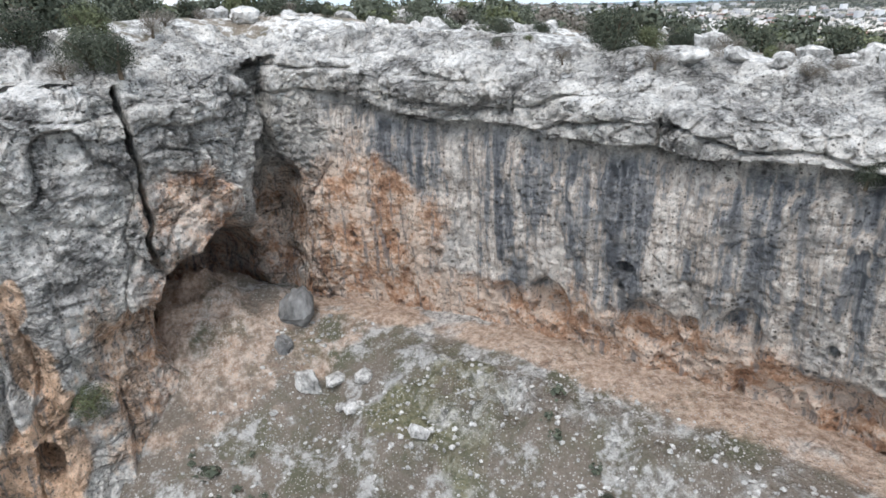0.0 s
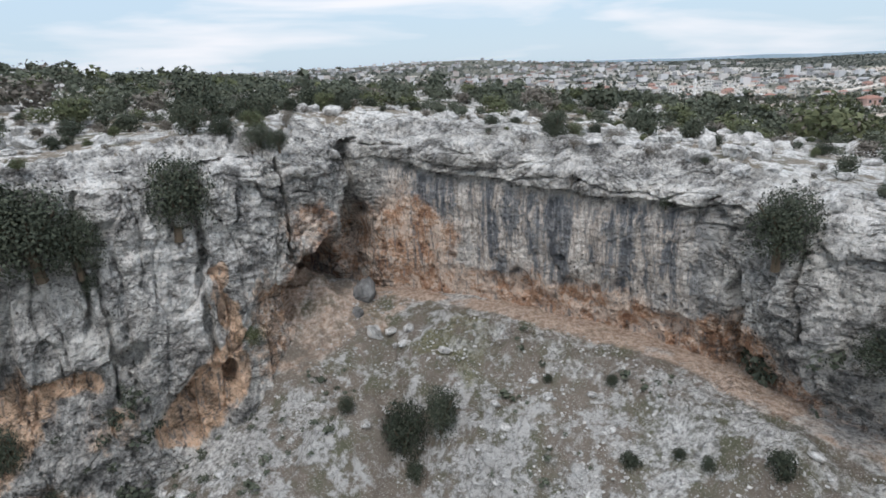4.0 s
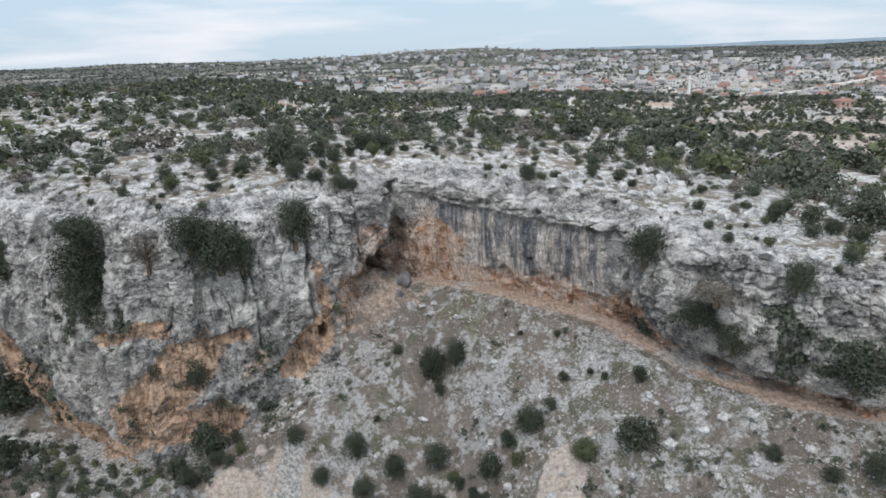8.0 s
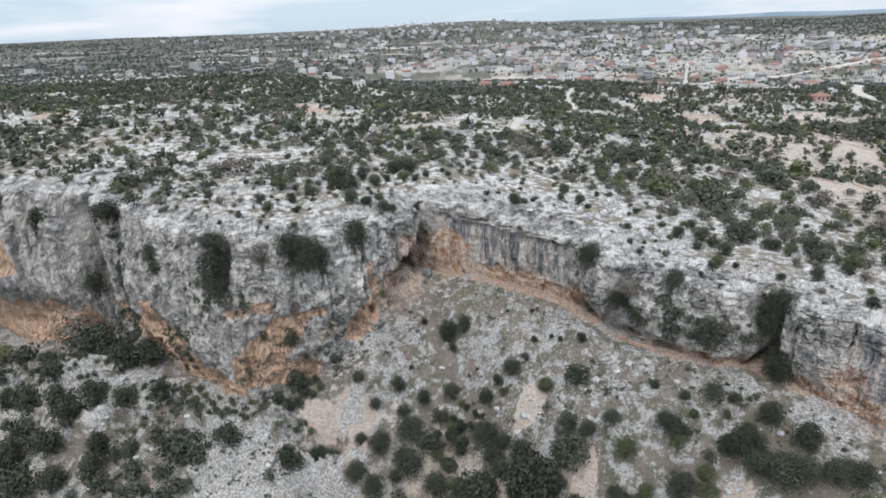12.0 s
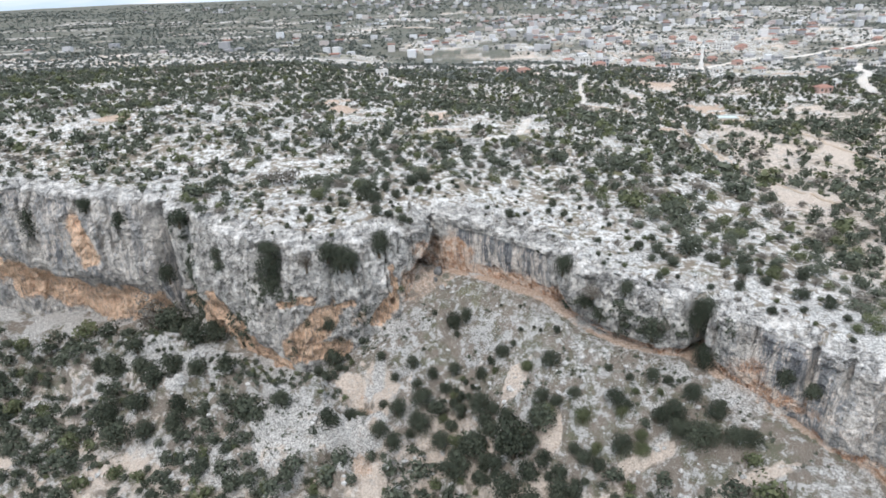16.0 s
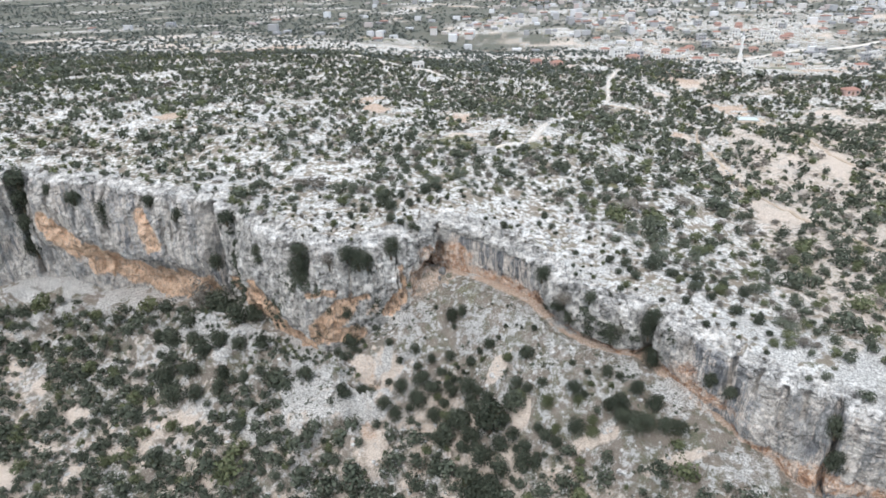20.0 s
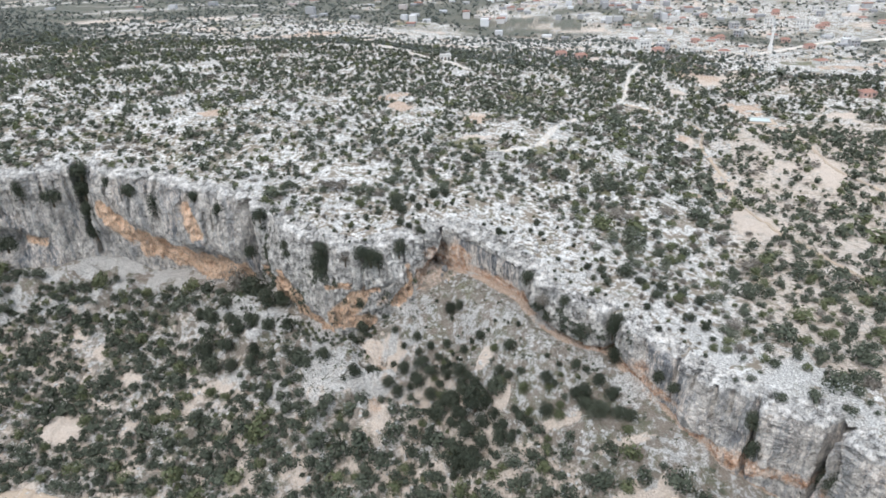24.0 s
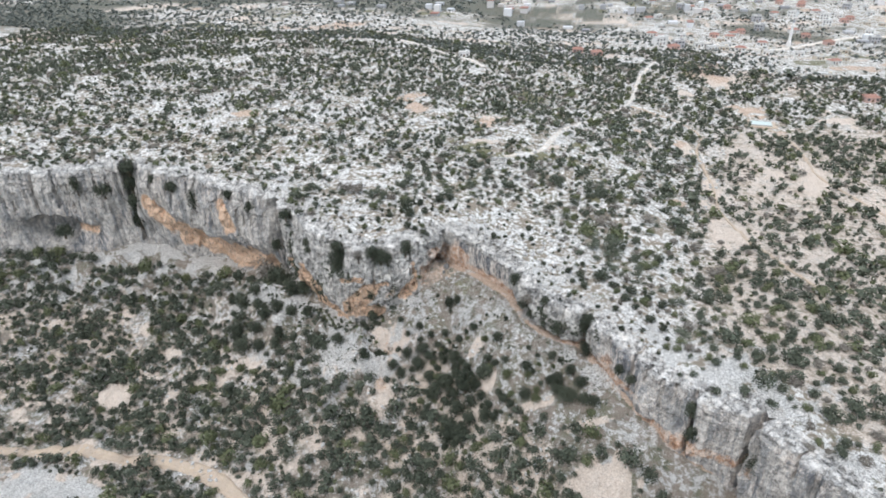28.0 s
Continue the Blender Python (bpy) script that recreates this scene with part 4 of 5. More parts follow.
while n_up < 26 or n_dn < 90:
    if n_up < 26:
        x, y = rng.uniform(-48, 62), rng.uniform(-20, 60)
        d, z = (float(a[0]) for a in land(np.array([x]), np.array([y])))
        if -16 < d < -4.5:
            s = rng.uniform(0.5, 1.5)
            boulder(x, y, z - 0.05 * s, (s * 1.6, s * 1.2, s * 0.55), rng.uniform(-10, 10), "weathered white limestone boulder on the cliff top", rng)
            n_up += 1
    if n_dn < 90:
        x, y = rng.uniform(-34, 44), rng.uniform(-6, 34)
        d, z = (float(a[0]) for a in valley(np.array([x]), np.array([y])))
        if 3 < d < 26:
            s = rng.uniform(0.35, 1.2)
            boulder(x, y, z + 0.08 * s, (s * 1.2, s, s * 0.8), rng.uniform(-25, 25), "pale broken limestone block on the scree slope", rng)
            n_dn += 1


def rubble(name, label, xyz, size, rng, sub=1):
    shapes = [rock_shape(rng, sub, 2.0) for _ in range(12)]
    pick, turn = rng.integers(0, 12, len(xyz)), rng.uniform(0, 6.283, len(xyz))
    vs, fs, n = [], [], 0
    for k, (v, f) in enumerate(shapes):
        m = pick == k
        co, si, sz = np.cos(turn[m])[:, None], np.sin(turn[m])[:, None], size[m][:, None]
        x = (v[None, :, 0] * co - v[None, :, 1] * si) * sz + xyz[m][:, :1]
        y = (v[None, :, 0] * si + v[None, :, 1] * co) * sz + xyz[m][:, 1:2]
        z = (v[None, :, 2] * 0.7 + 0.12) * sz + xyz[m][:, 2:]
        vs.append(np.stack([x, y, z], 2).reshape(-1, 3))
        fs.append((f[None] + (np.arange(m.sum()) * len(v))[:, None, None] + n).reshape(-1, 3))
        n += m.sum() * len(v)
    return tagged(new(name, mesh_from(name, np.concatenate(vs), np.concatenate(fs), M_PALE)), label, "rocks", kind="stuff")


x, y = rng.uniform(-230, 190, 15000), rng.uniform(-50, 230, 15000)
d, z = land(x, y)
ok = (d < -3) & (rng.uniform(0, 1, len(x)) < 0.35 + 0.7 * vnoise(np.stack([x, y, 0 * x], 1) / 15, 161)) & (x < 60 + 0.3 * y)
xyz = np.stack([x, y, z], 1)
for nm, m, fine in (("plateau_rocks", ok & (d > -28), 2), ("far_plateau_rocks", ok & (d <= -28), 1)):
    rubble(nm, "pale limestone outcrops and rocks on the plateau", xyz[m], rng.uniform(0.5, 2.5, m.sum()), rng, fine)
x, y = rng.uniform(-30, 40, 27000), rng.uniform(-8, 38, 27000)
d, z = valley(x, y)
ok = (d > 1.0) & (d < 34) & (vnoise(np.stack([x, y, 0 * x], 1) / 5, 171) > -0.35)
rubble("scree", "pale loose scree below the cliff", np.stack([x, y, z], 1)[ok], 0.07 + 0.34 * rng.uniform(0, 1, ok.sum()) ** 3.0, rng)
x, y = rng.uniform(-190, 120, 5500), rng.uniform(-95, 40, 5500)
d, z = valley(x, y)
ok = (d > 4) & (vnoise(np.stack([x, y, 0 * x], 1) / 11, 175) > 0.0)
rubble("slope_rocks", "pale limestone rocks on the lower slope", np.stack([x, y, z], 1)[ok], rng.uniform(0.5, 1.8, ok.sum()), rng)


# ---------------------------------------------------------------- plants
def leaf_cloud(rng, n, size, lobes, spread=0.27):
    """n leaf clumps on the outside of a few lobes, about 1 wide, standing on the ground."""
    ang, out = rng.uniform(0, 6.283, lobes), spread * np.sqrt(rng.uniform(0, 1, lobes))
    cen = np.stack([np.cos(ang) * out, np.sin(ang) * out, rng.uniform(0.22, 0.62, lobes) - 0.5 * out], 1)
    rad = rng.uniform(0.15, 0.27, lobes)
    which = rng.integers(0, lobes, n)
    way = rng.normal(0, 1, (n, 3)) + (0, 0, 0.25)
    way /= np.linalg.norm(way, axis=1)[:, None]
    pos = cen[which] + way * (rad[which] * (1.1 - 0.4 * rng.uniform(0, 1, n) ** 1.6))[:, None]
    pos[:, 2] = np.maximum(pos[:, 2], 0.02)
    lean = way + rng.normal(0, 0.32, (n, 3))
    a = np.cross(lean, rng.normal(0, 1, (n, 3)))
    a /= np.linalg.norm(a, axis=1)[:, None] + 1e-6
    b = np.cross(lean, a)
    b /= np.linalg.norm(b, axis=1)[:, None] + 1e-6
    sz = size * rng.uniform(0.6, 1.35, n)[:, None]
    return np.stack([pos - a * sz, pos + a * sz * 0.8 - b * sz * 0.4, pos + a * sz * 0.2 + b * sz], 1).reshape(-1, 3)


def stem_mesh(rng):
    """A short trunk that forks into limbs, tapered."""
    vs, fs = [], []

    def limb(p, q, r0, r1):
        p, q = np.array(p), np.array(q)
        u = np.cross(q - p, (0.3, 0.9, 0.2))
        u /= np.linalg.norm(u)
        w = np.cross(q - p, u)
        w /= np.linalg.norm(w)
        n = len(vs)
        for c, r in ((p, r0), (q, r1)):
            for k in range(5):
                vs.append(c + r * (math.cos(k * 1.2566) * u + math.sin(k * 1.2566) * w))
        fs.extend([n + k, n + (k + 1) % 5, n + 5 + (k + 1) % 5, n + 5 + k] for k in range(5))

    limb((0, 0, -0.12), (0.02, 0.01, 0.16), 0.055, 0.04)
    for k in range(5):
        a = k * 1.2566 + rng.uniform(-0.3, 0.3)
        e = (0.16 * math.cos(a), 0.16 * math.sin(a), rng.uniform(0.3, 0.42))
        limb((0.02, 0.01, 0.14), e, 0.03, 0.018)
        limb(e, (e[0] * 1.9, e[1] * 1.9, e[2] + 0.14), 0.018, 0.006)
    return mesh_from("trunk", vs, fs, M_BARK)


rng = np.random.default_rng(5)
STEMS = [stem_mesh(rng) for _ in range(3)]


def crown_mesh(rng, n, size, lobes, mat):
    v = leaf_cloud(rng, n, size, lobes)
    return mesh_from("crown", v, np.arange(len(v)).reshape(-1, 3), mat)


CROWNS = {
    "evergreen_shrub": [crown_mesh(rng, 1700, 0.034, 22, M_LEAF_SHADE) for _ in range(6)],
    "olive_shrub": [crown_mesh(rng, 1500, 0.034, 18, M_LEAF2) for _ in range(4)],
    "dry_shrub": [crown_mesh(rng, 650, 0.039, 11, M_TWIG) for _ in range(4)],
}
FINE_CROWNS = {
    "evergreen_shrub": [crown_mesh(rng, 5600, 0.0175, 30, M_LEAF_SHADE) for _ in range(4)],
    "olive_shrub": [crown_mesh(rng, 4600, 0.0175, 24, M_LEAF2) for _ in range(2)],
    "dry_shrub": [crown_mesh(rng, 3000, 0.016, 22, M_TWIG) for _ in range(2)],
}
SAY = {
    "evergreen_shrub": ("dense dark green evergreen shrub ", "shrub", "evergreen shrubs"),
    "olive_shrub": ("rounded bright olive-green shrub ", "shrub", "olive-green shrubs"),
    "dry_shrub": ("low leafless grey-brown shrub ", "shrub", "dry shrubs"),
}
masters = {}


def shrub(kind, x, y, z, wide, high, where, rng, fine=False):
    """A shrub with its stems and its crown; later ones of a kind are copies of the first with that crown."""
    crowns = (FINE_CROWNS if fine else CROWNS)[kind]
    k = int(rng.integers(0, len(crowns)))
    m = pose(x, y, z, rng.uniform(-7, 7), rng.uniform(-7, 7), rng.uniform(0, 360))
    if (kind, k, fine) not in masters:
        ob = new(kind)
        part("trunk", STEMS[k % 3], ob)
        part("crown", crowns[k], ob)
        masters[kind, k, fine] = ob
    else:
        ob = copy_thing(masters[kind, k, fine], m)
    ob.matrix_basis = m @ Matrix.Diagonal((wide, wide, high / 0.85, 1))
    say, cat, grp = SAY[kind]
    return tagged(ob, say + where, cat, grp)


# Shrubs rooted in the face: x, y, z of the root, width, height.
HANGING = [
    (-45.2, 18.4, -13.6, 6.0, 6.4), (-45.0, 18.6, -9.2, 6.6, 6.2), (-44.6, 19.0, -5.2, 5.6, 4.4), (-36.1, 16.4, -7.4, 4.6, 5.2), (-29.0, 18.8, -8.4, 7.0, 6.8),
    (-31.6, 17.6, -5.8, 6.0, 5.0), (-27.0, 20.2, -9.0, 4.4, 5.2), (-21.2, 23.8, -7.2, 6.0, 6.6), (-24.2, 22.2, -13.2, 2.0, 5.0), (-47.5, 19.8, -25.2, 4.4, 4.2),
    (-45.0, 18.6, -24.2, 3.6, 3.6), (-32.3, 16.4, -22.6, 2.8, 5.0), (-37.4, 16.0, -21.6, 2.0, 3.4), (-60.3, 27.2, -9.8, 3.8, 4.8), (-30.4, 17.8, -26.8, 2.8, 3.2)]
HANGING_2 = [
    (-27.0, 20.8, -11.2, 2.0, 2.8), (18.5, 13.4, -7.8, 4.6, 5.2), (23.5, 6.3, -9.8, 5.6, 2.8), (22.3, 7.8, -12.6, 4.6, 2.8), (25.0, 5.4, -14.6, 3.8, 3.6),
    (34.0, 0.2, -15.8, 6.2, 5.2), (29.0, 2.8, -7.4, 3.4, 3.8), (14.2, 20.4, -6.0, 1.2, 1.2), (41.8, -1.6, -13.5, 4.6, 6.6), (43.0, -4.0, -19.8, 5.0, 6.2),
    (42.4, -2.2, -9.2, 4.6, 4.4), (36.0, 0.0, -13.6, 4.0, 3.0), (86.2, -33.6, -26.0, 7.0, 9.0), (70.2, -30.0, -22.0, 4.4, 5.6), (52.0, -14.8, -16.0, 3.6, 3.6)]
HANGING_3 = [
    (55.2, -17.8, -16.4, 3.6, 3.0), (69.6, -29.4, -15.0, 3.6, 5.0), (-164.8, 66.2, -31.0, 8.0, 10.0), (-165.0, 66.4, -22.0, 8.0, 10.0), (-164.8, 66.6, -13.0, 8.0, 9.4),
    (-164.6, 67.0, -5.0, 10.0, 9.0), (-182.8, 53.8, -9.4, 5.2, 10.0), (-174.6, 59.6, -13.4, 9.0, 8.0), (-125.8, 57.6, -13.2, 7.4, 9.4), (-94.5, 48.2, -9.4, 6.0, 7.6),
    (-72.2, 35.6, -3.8, 6.0, 5.2), (-82.0, 43.2, -22.4, 5.0, 6.0), (-59.3, 26.4, -12.4, 4.6, 4.2), (-137.0, 57.6, -7.4, 6.6, 6.6), (-87.5, 42.0, -38.0, 11.5, 14.0),
    (-81.0, 37.0, -35.5, 10.5, 10.0), (-74.0, 32.6, -35.0, 6.4, 6.4), (-105.0, 50.6, -4.4, 5.0, 4.6), (-148.0, 60.8, -5.0, 5.0, 5.0), (-194.0, 50.0, -31.0, 9.0, 7.0)]
for n, (x, y, z, w, h) in enumerate(HANGING + HANGING_2 + HANGING_3):
    shrub("dry_shrub" if n in (3, 17, 26, 44) else "evergreen_shrub", x, y, z, w * 1.1, h, "rooted in the cliff face", rng, n < 28)
# Shrubs at the brink above the recess: kind, x, y, width, height.
for kind, x, y, w, h in (
        ("evergreen_shrub", -16.4, 30.8, 3.2, 2.4), ("evergreen_shrub", -14.4, 29.4, 2.2, 2.0), ("evergreen_shrub", -19.6, 31.2, 3.2, 2.6), ("olive_shrub", -17.6, 33.4, 3.0, 2.4),
        ("dry_shrub", -16.3, 28.2, 1.6, 0.8), ("evergreen_shrub", 8.6, 32.2, 2.6, 3.3), ("olive_shrub", 10.3, 32.6, 2.2, 1.7), ("dry_shrub", 5.6, 29.8, 1.0, 0.8),
        ("dry_shrub", 9.4, 28.4, 1.4, 0.9), ("dry_shrub", 14.4, 25.2, 1.4, 0.9), ("dry_shrub", 13.0, 29.6, 1.8, 1.2), ("dry_shrub", 16.0, 26.0, 1.6, 1.0), ("evergreen_shrub", 12.4, 34.0, 2.4, 1.8)):
    shrub(kind, x, y, float(land(np.array([x]), np.array([y]))[1][0]) - 0.25 - 0.1 * h, w, h, "at the brink of the cliff", rng, True)
shrub("olive_shrub", -17.3, 25.5, -17.4, 2.7, 1.9, "rooted in the cliff face", rng, True)
# Shrubs below the recess: x, y, width, height.
BELOW = [
    (-4.9, 19.6, 3.7, 5.6), (-2.0, 19.0, 3.0, 4.2), (-9.1, 20.2, 1.5, 1.6), (-4.4, 11.1, 3.2, 3.2), (5.7, 9.2, 3.6, 3.4), (3.6, 9.0, 2.0, 2.4), (16.9, 7.7, 1.8, 2.0),
    (15.2, 1.4, 4.2, 3.4), (-13.8, 10.9, 3.0, 3.2), (1.1, 7.1, 3.0, 3.0), (-9.3, 9.8, 3.0, 3.0), (-33.0, 10.7, 3.0, 2.8), (-30.7, 13.7, 2.5, 1.8), (6.0, 19.7, 0.8, 0.8),
    (10.1, 17.5, 1.0, 0.9), (13.9, 9.8, 1.0, 1.1), (25.6, -3.2, 1.6, 1.6), (12.6, 11.0, 0.9, 0.9), (-21.0, 12.0, 2.6, 2.4)]
for x, y, w, h in BELOW:
    z = float(valley(np.array([x]), np.array([y]))[1][0])
    shrub("evergreen_shrub", x, y, z - 0.1, w * 1.15, h * 1.1, "on the stony slope", rng, y > 9)
shrub("olive_shrub", 10.6, 3.4, float(valley(np.array([10.6]), np.array([3.4]))[1][0]), 2.8, 2.6, "on the stony slope", rng)

# Taller shrubs lower down the slope: x, y, width.
UNDER_BAY = [
    (-100.8, 32.6, 6.1), (-93.3, 29.4, 7.3), (-90.6, 17.3, 7.7), (-89.2, 13.2, 6.8), (-88.1, 31, 7.1), (-82.9, 7.9, 9.1), (-81.7, 22.8, 8.1), (-80.4, 13.6, 7.2),
    (-77.3, 17.1, 7.8), (-76.2, 7.8, 6.3), (-73.2, 20.6, 7.7), (-69.8, 13.4, 7.4), (-69.1, 7.2, 6.1), (-69.1, 26.7, 7.7), (-66.2, 18.3, 6.2), (-64.5, 28.1, 7.7),
    (-62.1, 10, 5.9),]
UNDER_PROW = [
    (-58.1, 16.4, 5.9), (-52.7, 6.8, 8.9), (-41.8, 4, 6.3), (-35.3, 13, 3.4), (-32.2, 15.6, 5.4), (-30.2, -0.4, 6), (-27, 3.6, 4.5), (-24.3, 1.5, 4.4),
    (-20.1, -1.2, 4.9), (-19.8, 4.8, 3), (-17.6, 9.6, 3), (-17, -1.9, 4.9), (-16.9, 4.3, 5), (-14, 0.5, 3), (-12.7, 8.4, 3), (-12.1, 1.8, 6.9),
    (-11.7, 6.2, 6), (-7.5, -1.4, 5.9), (-6.4, 8.1, 4),]
UNDER_BUTTRESS = [
    (1, 1.7, 6.7), (1.6, -1.7, 4.2), (3.6, 0.2, 3.8), (4.2, -7.5, 2.7), (6.3, -3.7, 4.6), (10.5, -9.7, 4.4), (13, -3.8, 4.5), (15.5, -5.7, 3.5),
    (18.1, -13.2, 3.5), (18.6, -5.9, 3.5), (25.9, -14.8, 5.2), (25.9, -9.6, 5.2), (28, -10.4, 2.6), (28.6, -6.6, 2.2), (32.8, -6, 3.6), (32.9, -11.8, 4.4),
    (34.9, -13.2, 6.1), (35.5, -7, 2.7), (35.7, -15, 5.2), (38.1, -17.7, 6.9), (38.6, -10.7, 4.4), (40, -17.8, 5.2), (41.9, -14.7, 5.3), (43.2, -19.3, 5.2),
    (46.2, -19.5, 4.8),]
OLIVE_GREEN = [
    (10.6, 3.7, 3.9), (-7, 2.9, 3), (8.7, -7.8, 5.4), (14.1, -6.8, 3.5), (19.8, -10.1, 4.8), (26.6, -11.4, 3.4), (29.6, -14.3, 3.5), (29.3, -15.6, 4.3),
    (21.6, -14.2, 3.4),]
SLOPE_SHRUBS = UNDER_BAY + UNDER_PROW + UNDER_BUTTRESS + OLIVE_GREEN
for x, y, w in SLOPE_SHRUBS:
    kind = "olive_shrub" if (x, y, w) in OLIVE_GREEN else "evergreen_shrub"
    z = float(valley(np.array([x]), np.array([y]))[1][0])
    shrub(kind, x, y, z - 0.15, w * 0.98, w * rng.uniform(0.7, 0.95), "on the stony slope", rng, x > -30)

# far leaves are paler and bluer, with haze painted into their colour
M_FARLEAF = leaf_material("hazy_far_leaves", (0.080, 0.094, 0.086), (0.135, 0.15, 0.135), (0.21, 0.217, 0.195))
FAR = [leaf_cloud(rng, 54, 0.142, 8) for _ in range(12)]
MIDDLE = [leaf_cloud(rng, 280, 0.066, 13) for _ in range(10)]
CLOSE = [leaf_cloud(rng, 520, 0.047, 18) for _ in range(10)]
FARTHER = [leaf_cloud(rng, 11, 0.33, 4) for _ in range(8)]


def scatter(name, label, xyz, size, clouds, mat, rng, height=0.75):
    """One object with a leaf cloud at every place."""
    out = []
    pick, turn = rng.integers(0, len(clouds), len(xyz)), rng.uniform(0, 6.283, len(xyz))
    tall = height * rng.uniform(0.75, 1.25, len(xyz))
    for k, c in enumerate(clouds):
        m = pick == k
        if m.any():
            co, si, sz = np.cos(turn[m])[:, None], np.sin(turn[m])[:, None], size[m][:, None]
            x = (c[None, :, 0] * co - c[None, :, 1] * si) * sz + xyz[m][:, :1]
            y = (c[None, :, 0] * si + c[None, :, 1] * co) * sz + xyz[m][:, 1:2]
            out.append(np.stack([x, y, c[None, :, 2] * sz * tall[m][:, None] + xyz[m][:, 2:] - 0.05], 2).reshape(-1, 3))
    v = np.concatenate(out)
    return tagged(new(name, mesh_from(name, v, np.arange(len(v)).reshape(-1, 3), mat)), label, "shrubs", kind="stuff")


def clear_of(x, y):
    """False on bare patches, fields, tracks and the pool."""
    ok = np.ones(len(x), bool)
    for nm in ("bare", "rust"):
        for cx, cy, rx, ry, w in PATCHES[nm]:
            ok &= np.hypot((x - cx) / rx, (y - cy) / ry) > 0.9
    for line, half in TRACKS:
        for (ax, ay), (bx, by) in zip(line[:-1], line[1:]):
            k = np.clip(((x - ax) * (bx - ax) + (y - ay) * (by - ay)) / ((bx - ax) ** 2 + (by - ay) ** 2), 0, 1)
            ok &= np.hypot(x - ax - k * (bx - ax), y - ay - k * (by - ay)) > half + 1.2
    return ok & (np.hypot((x - 143) / 14, (y - 260) / 10) > 1)


def spaced(x, y, size, share):
    """True for plants that keep their distance from those before them."""
    share = np.broadcast_to(share, len(x))
    grid, ok = collections.defaultdict(list), np.zeros(len(x), bool)
    for i in np.argsort(-size * (0.6 + 0.8 * np.modf(np.abs(x) * 7.13)[0])):
        a, b = int(x[i] // 4), int(y[i] // 4)
        near = (q for m in (-1, 0, 1) for n in (-1, 0, 1) for q in grid[a + m, b + n])
        if all((x[i] - u) ** 2 + (y[i] - v) ** 2 > (share[i] * (size[i] + w)) ** 2 for u, v, w in near):
            grid[a, b].append((x[i], y[i], size[i]))
            ok[i] = True
    return ok


# Dirt tracks: the middle line, and half the width.
TRACKS = [
    ([(-2, 112), (15, 117), (25, 165), (40, 205), (60, 247), (66, 280), (69, 321), (84, 377)], 1.3),
    ([(60, 247), (76, 234), (89, 223), (100, 200), (92, 169), (96, 128), (93, 90), (100, 60), (118, 30)], 0.7),
    ([(180, 90), (163, 118), (145, 153), (148, 190), (149, 234), (138, 275)], 0.8),
    ([(-131, 360), (-79, 324), (-52, 320), (-40, 300)], 2.0),
    ([(397, 586), (360, 520), (330, 470), (300, 400), (260, 340), (240, 290)], 3.2),
    ([(130, 520), (200, 520), (300, 600), (420, 680), (600, 760)], 3.0)]
VALLEY_TRACK = [(-190, -44), (-151, -39), (-126, -34.5), (-91, -34.5), (-77, -36), (-57, -45), (-40, -60)]

rng = np.random.default_rng(6)
n = 68000
x, y = rng.uniform(-470, 330, n), rng.uniform(-70, 430, n)
ok = y < 395 + 45 * vnoise(np.stack([x / 60, y / 60, 0 * x], 1), 109)
x, y = x[ok], y[ok]
n = len(x)
p = np.stack([x, y, 0 * x], 1)
d, z = land(x, y)
dens = np.clip(0.80 + 0.75 * fbm(p / 24, 3, 101), 0.12, 1) * (0.6 + 0.4 * smooth(2, 10, -d + 4 * vnoise(p / 7, 103)))
ok = (rng.uniform(0, 1, n) < dens * 0.85) & (d < -2.0) & clear_of(x, y)
x, y, z, d = x[ok], y[ok], z[ok], d[ok]
size = (rng.gamma(3.2, 0.66, len(x)) + 0.7) * (1.05 + 0.12 * smooth(25, 60, x))
# the bare brow above the recess
brow = smooth(-14, -6, x) * (1 - smooth(26, 42, x)) * (1 - smooth(18, 40, -d))
size = size * (1 - 0.35 * brow)
ok = (spaced(x, y, size, 0.32) | (rng.uniform(0, 1, len(x)) < 0.12)) & (rng.uniform(0, 1, len(x)) > 0.6 * brow)
x, y, z, d, size = x[ok], y[ok], z[ok], d[ok], size[ok]
near = (x > -52) & (x < 66) & (d > -30)
count = 0
for i in sorted(np.nonzero(near)[0], key=lambda q: -d[q]):
    kind = ("evergreen_shrub", "dry_shrub", "olive_shrub")[int(np.searchsorted([0.48, 0.84], rng.uniform(0, 1)))]
    s = size[i] * (0.62 if kind == "dry_shrub" else 0.85) * float(0.55 + 0.45 * smooth(4, 14, -d[i]))
    if count < 210:
        shrub(kind, x[i], y[i], z[i] - 0.05, s, s * rng.uniform(0.6, 0.95), "on the rocky cliff top", rng, bool(abs(x[i]) < 24 and d[i] > -9))
        count += 1
        near[i] = True
    else:
        near[i] = False
rest = ~near
pick = rng.uniform(0, 1, len(x))
xyz = np.stack([x, y, z], 1)
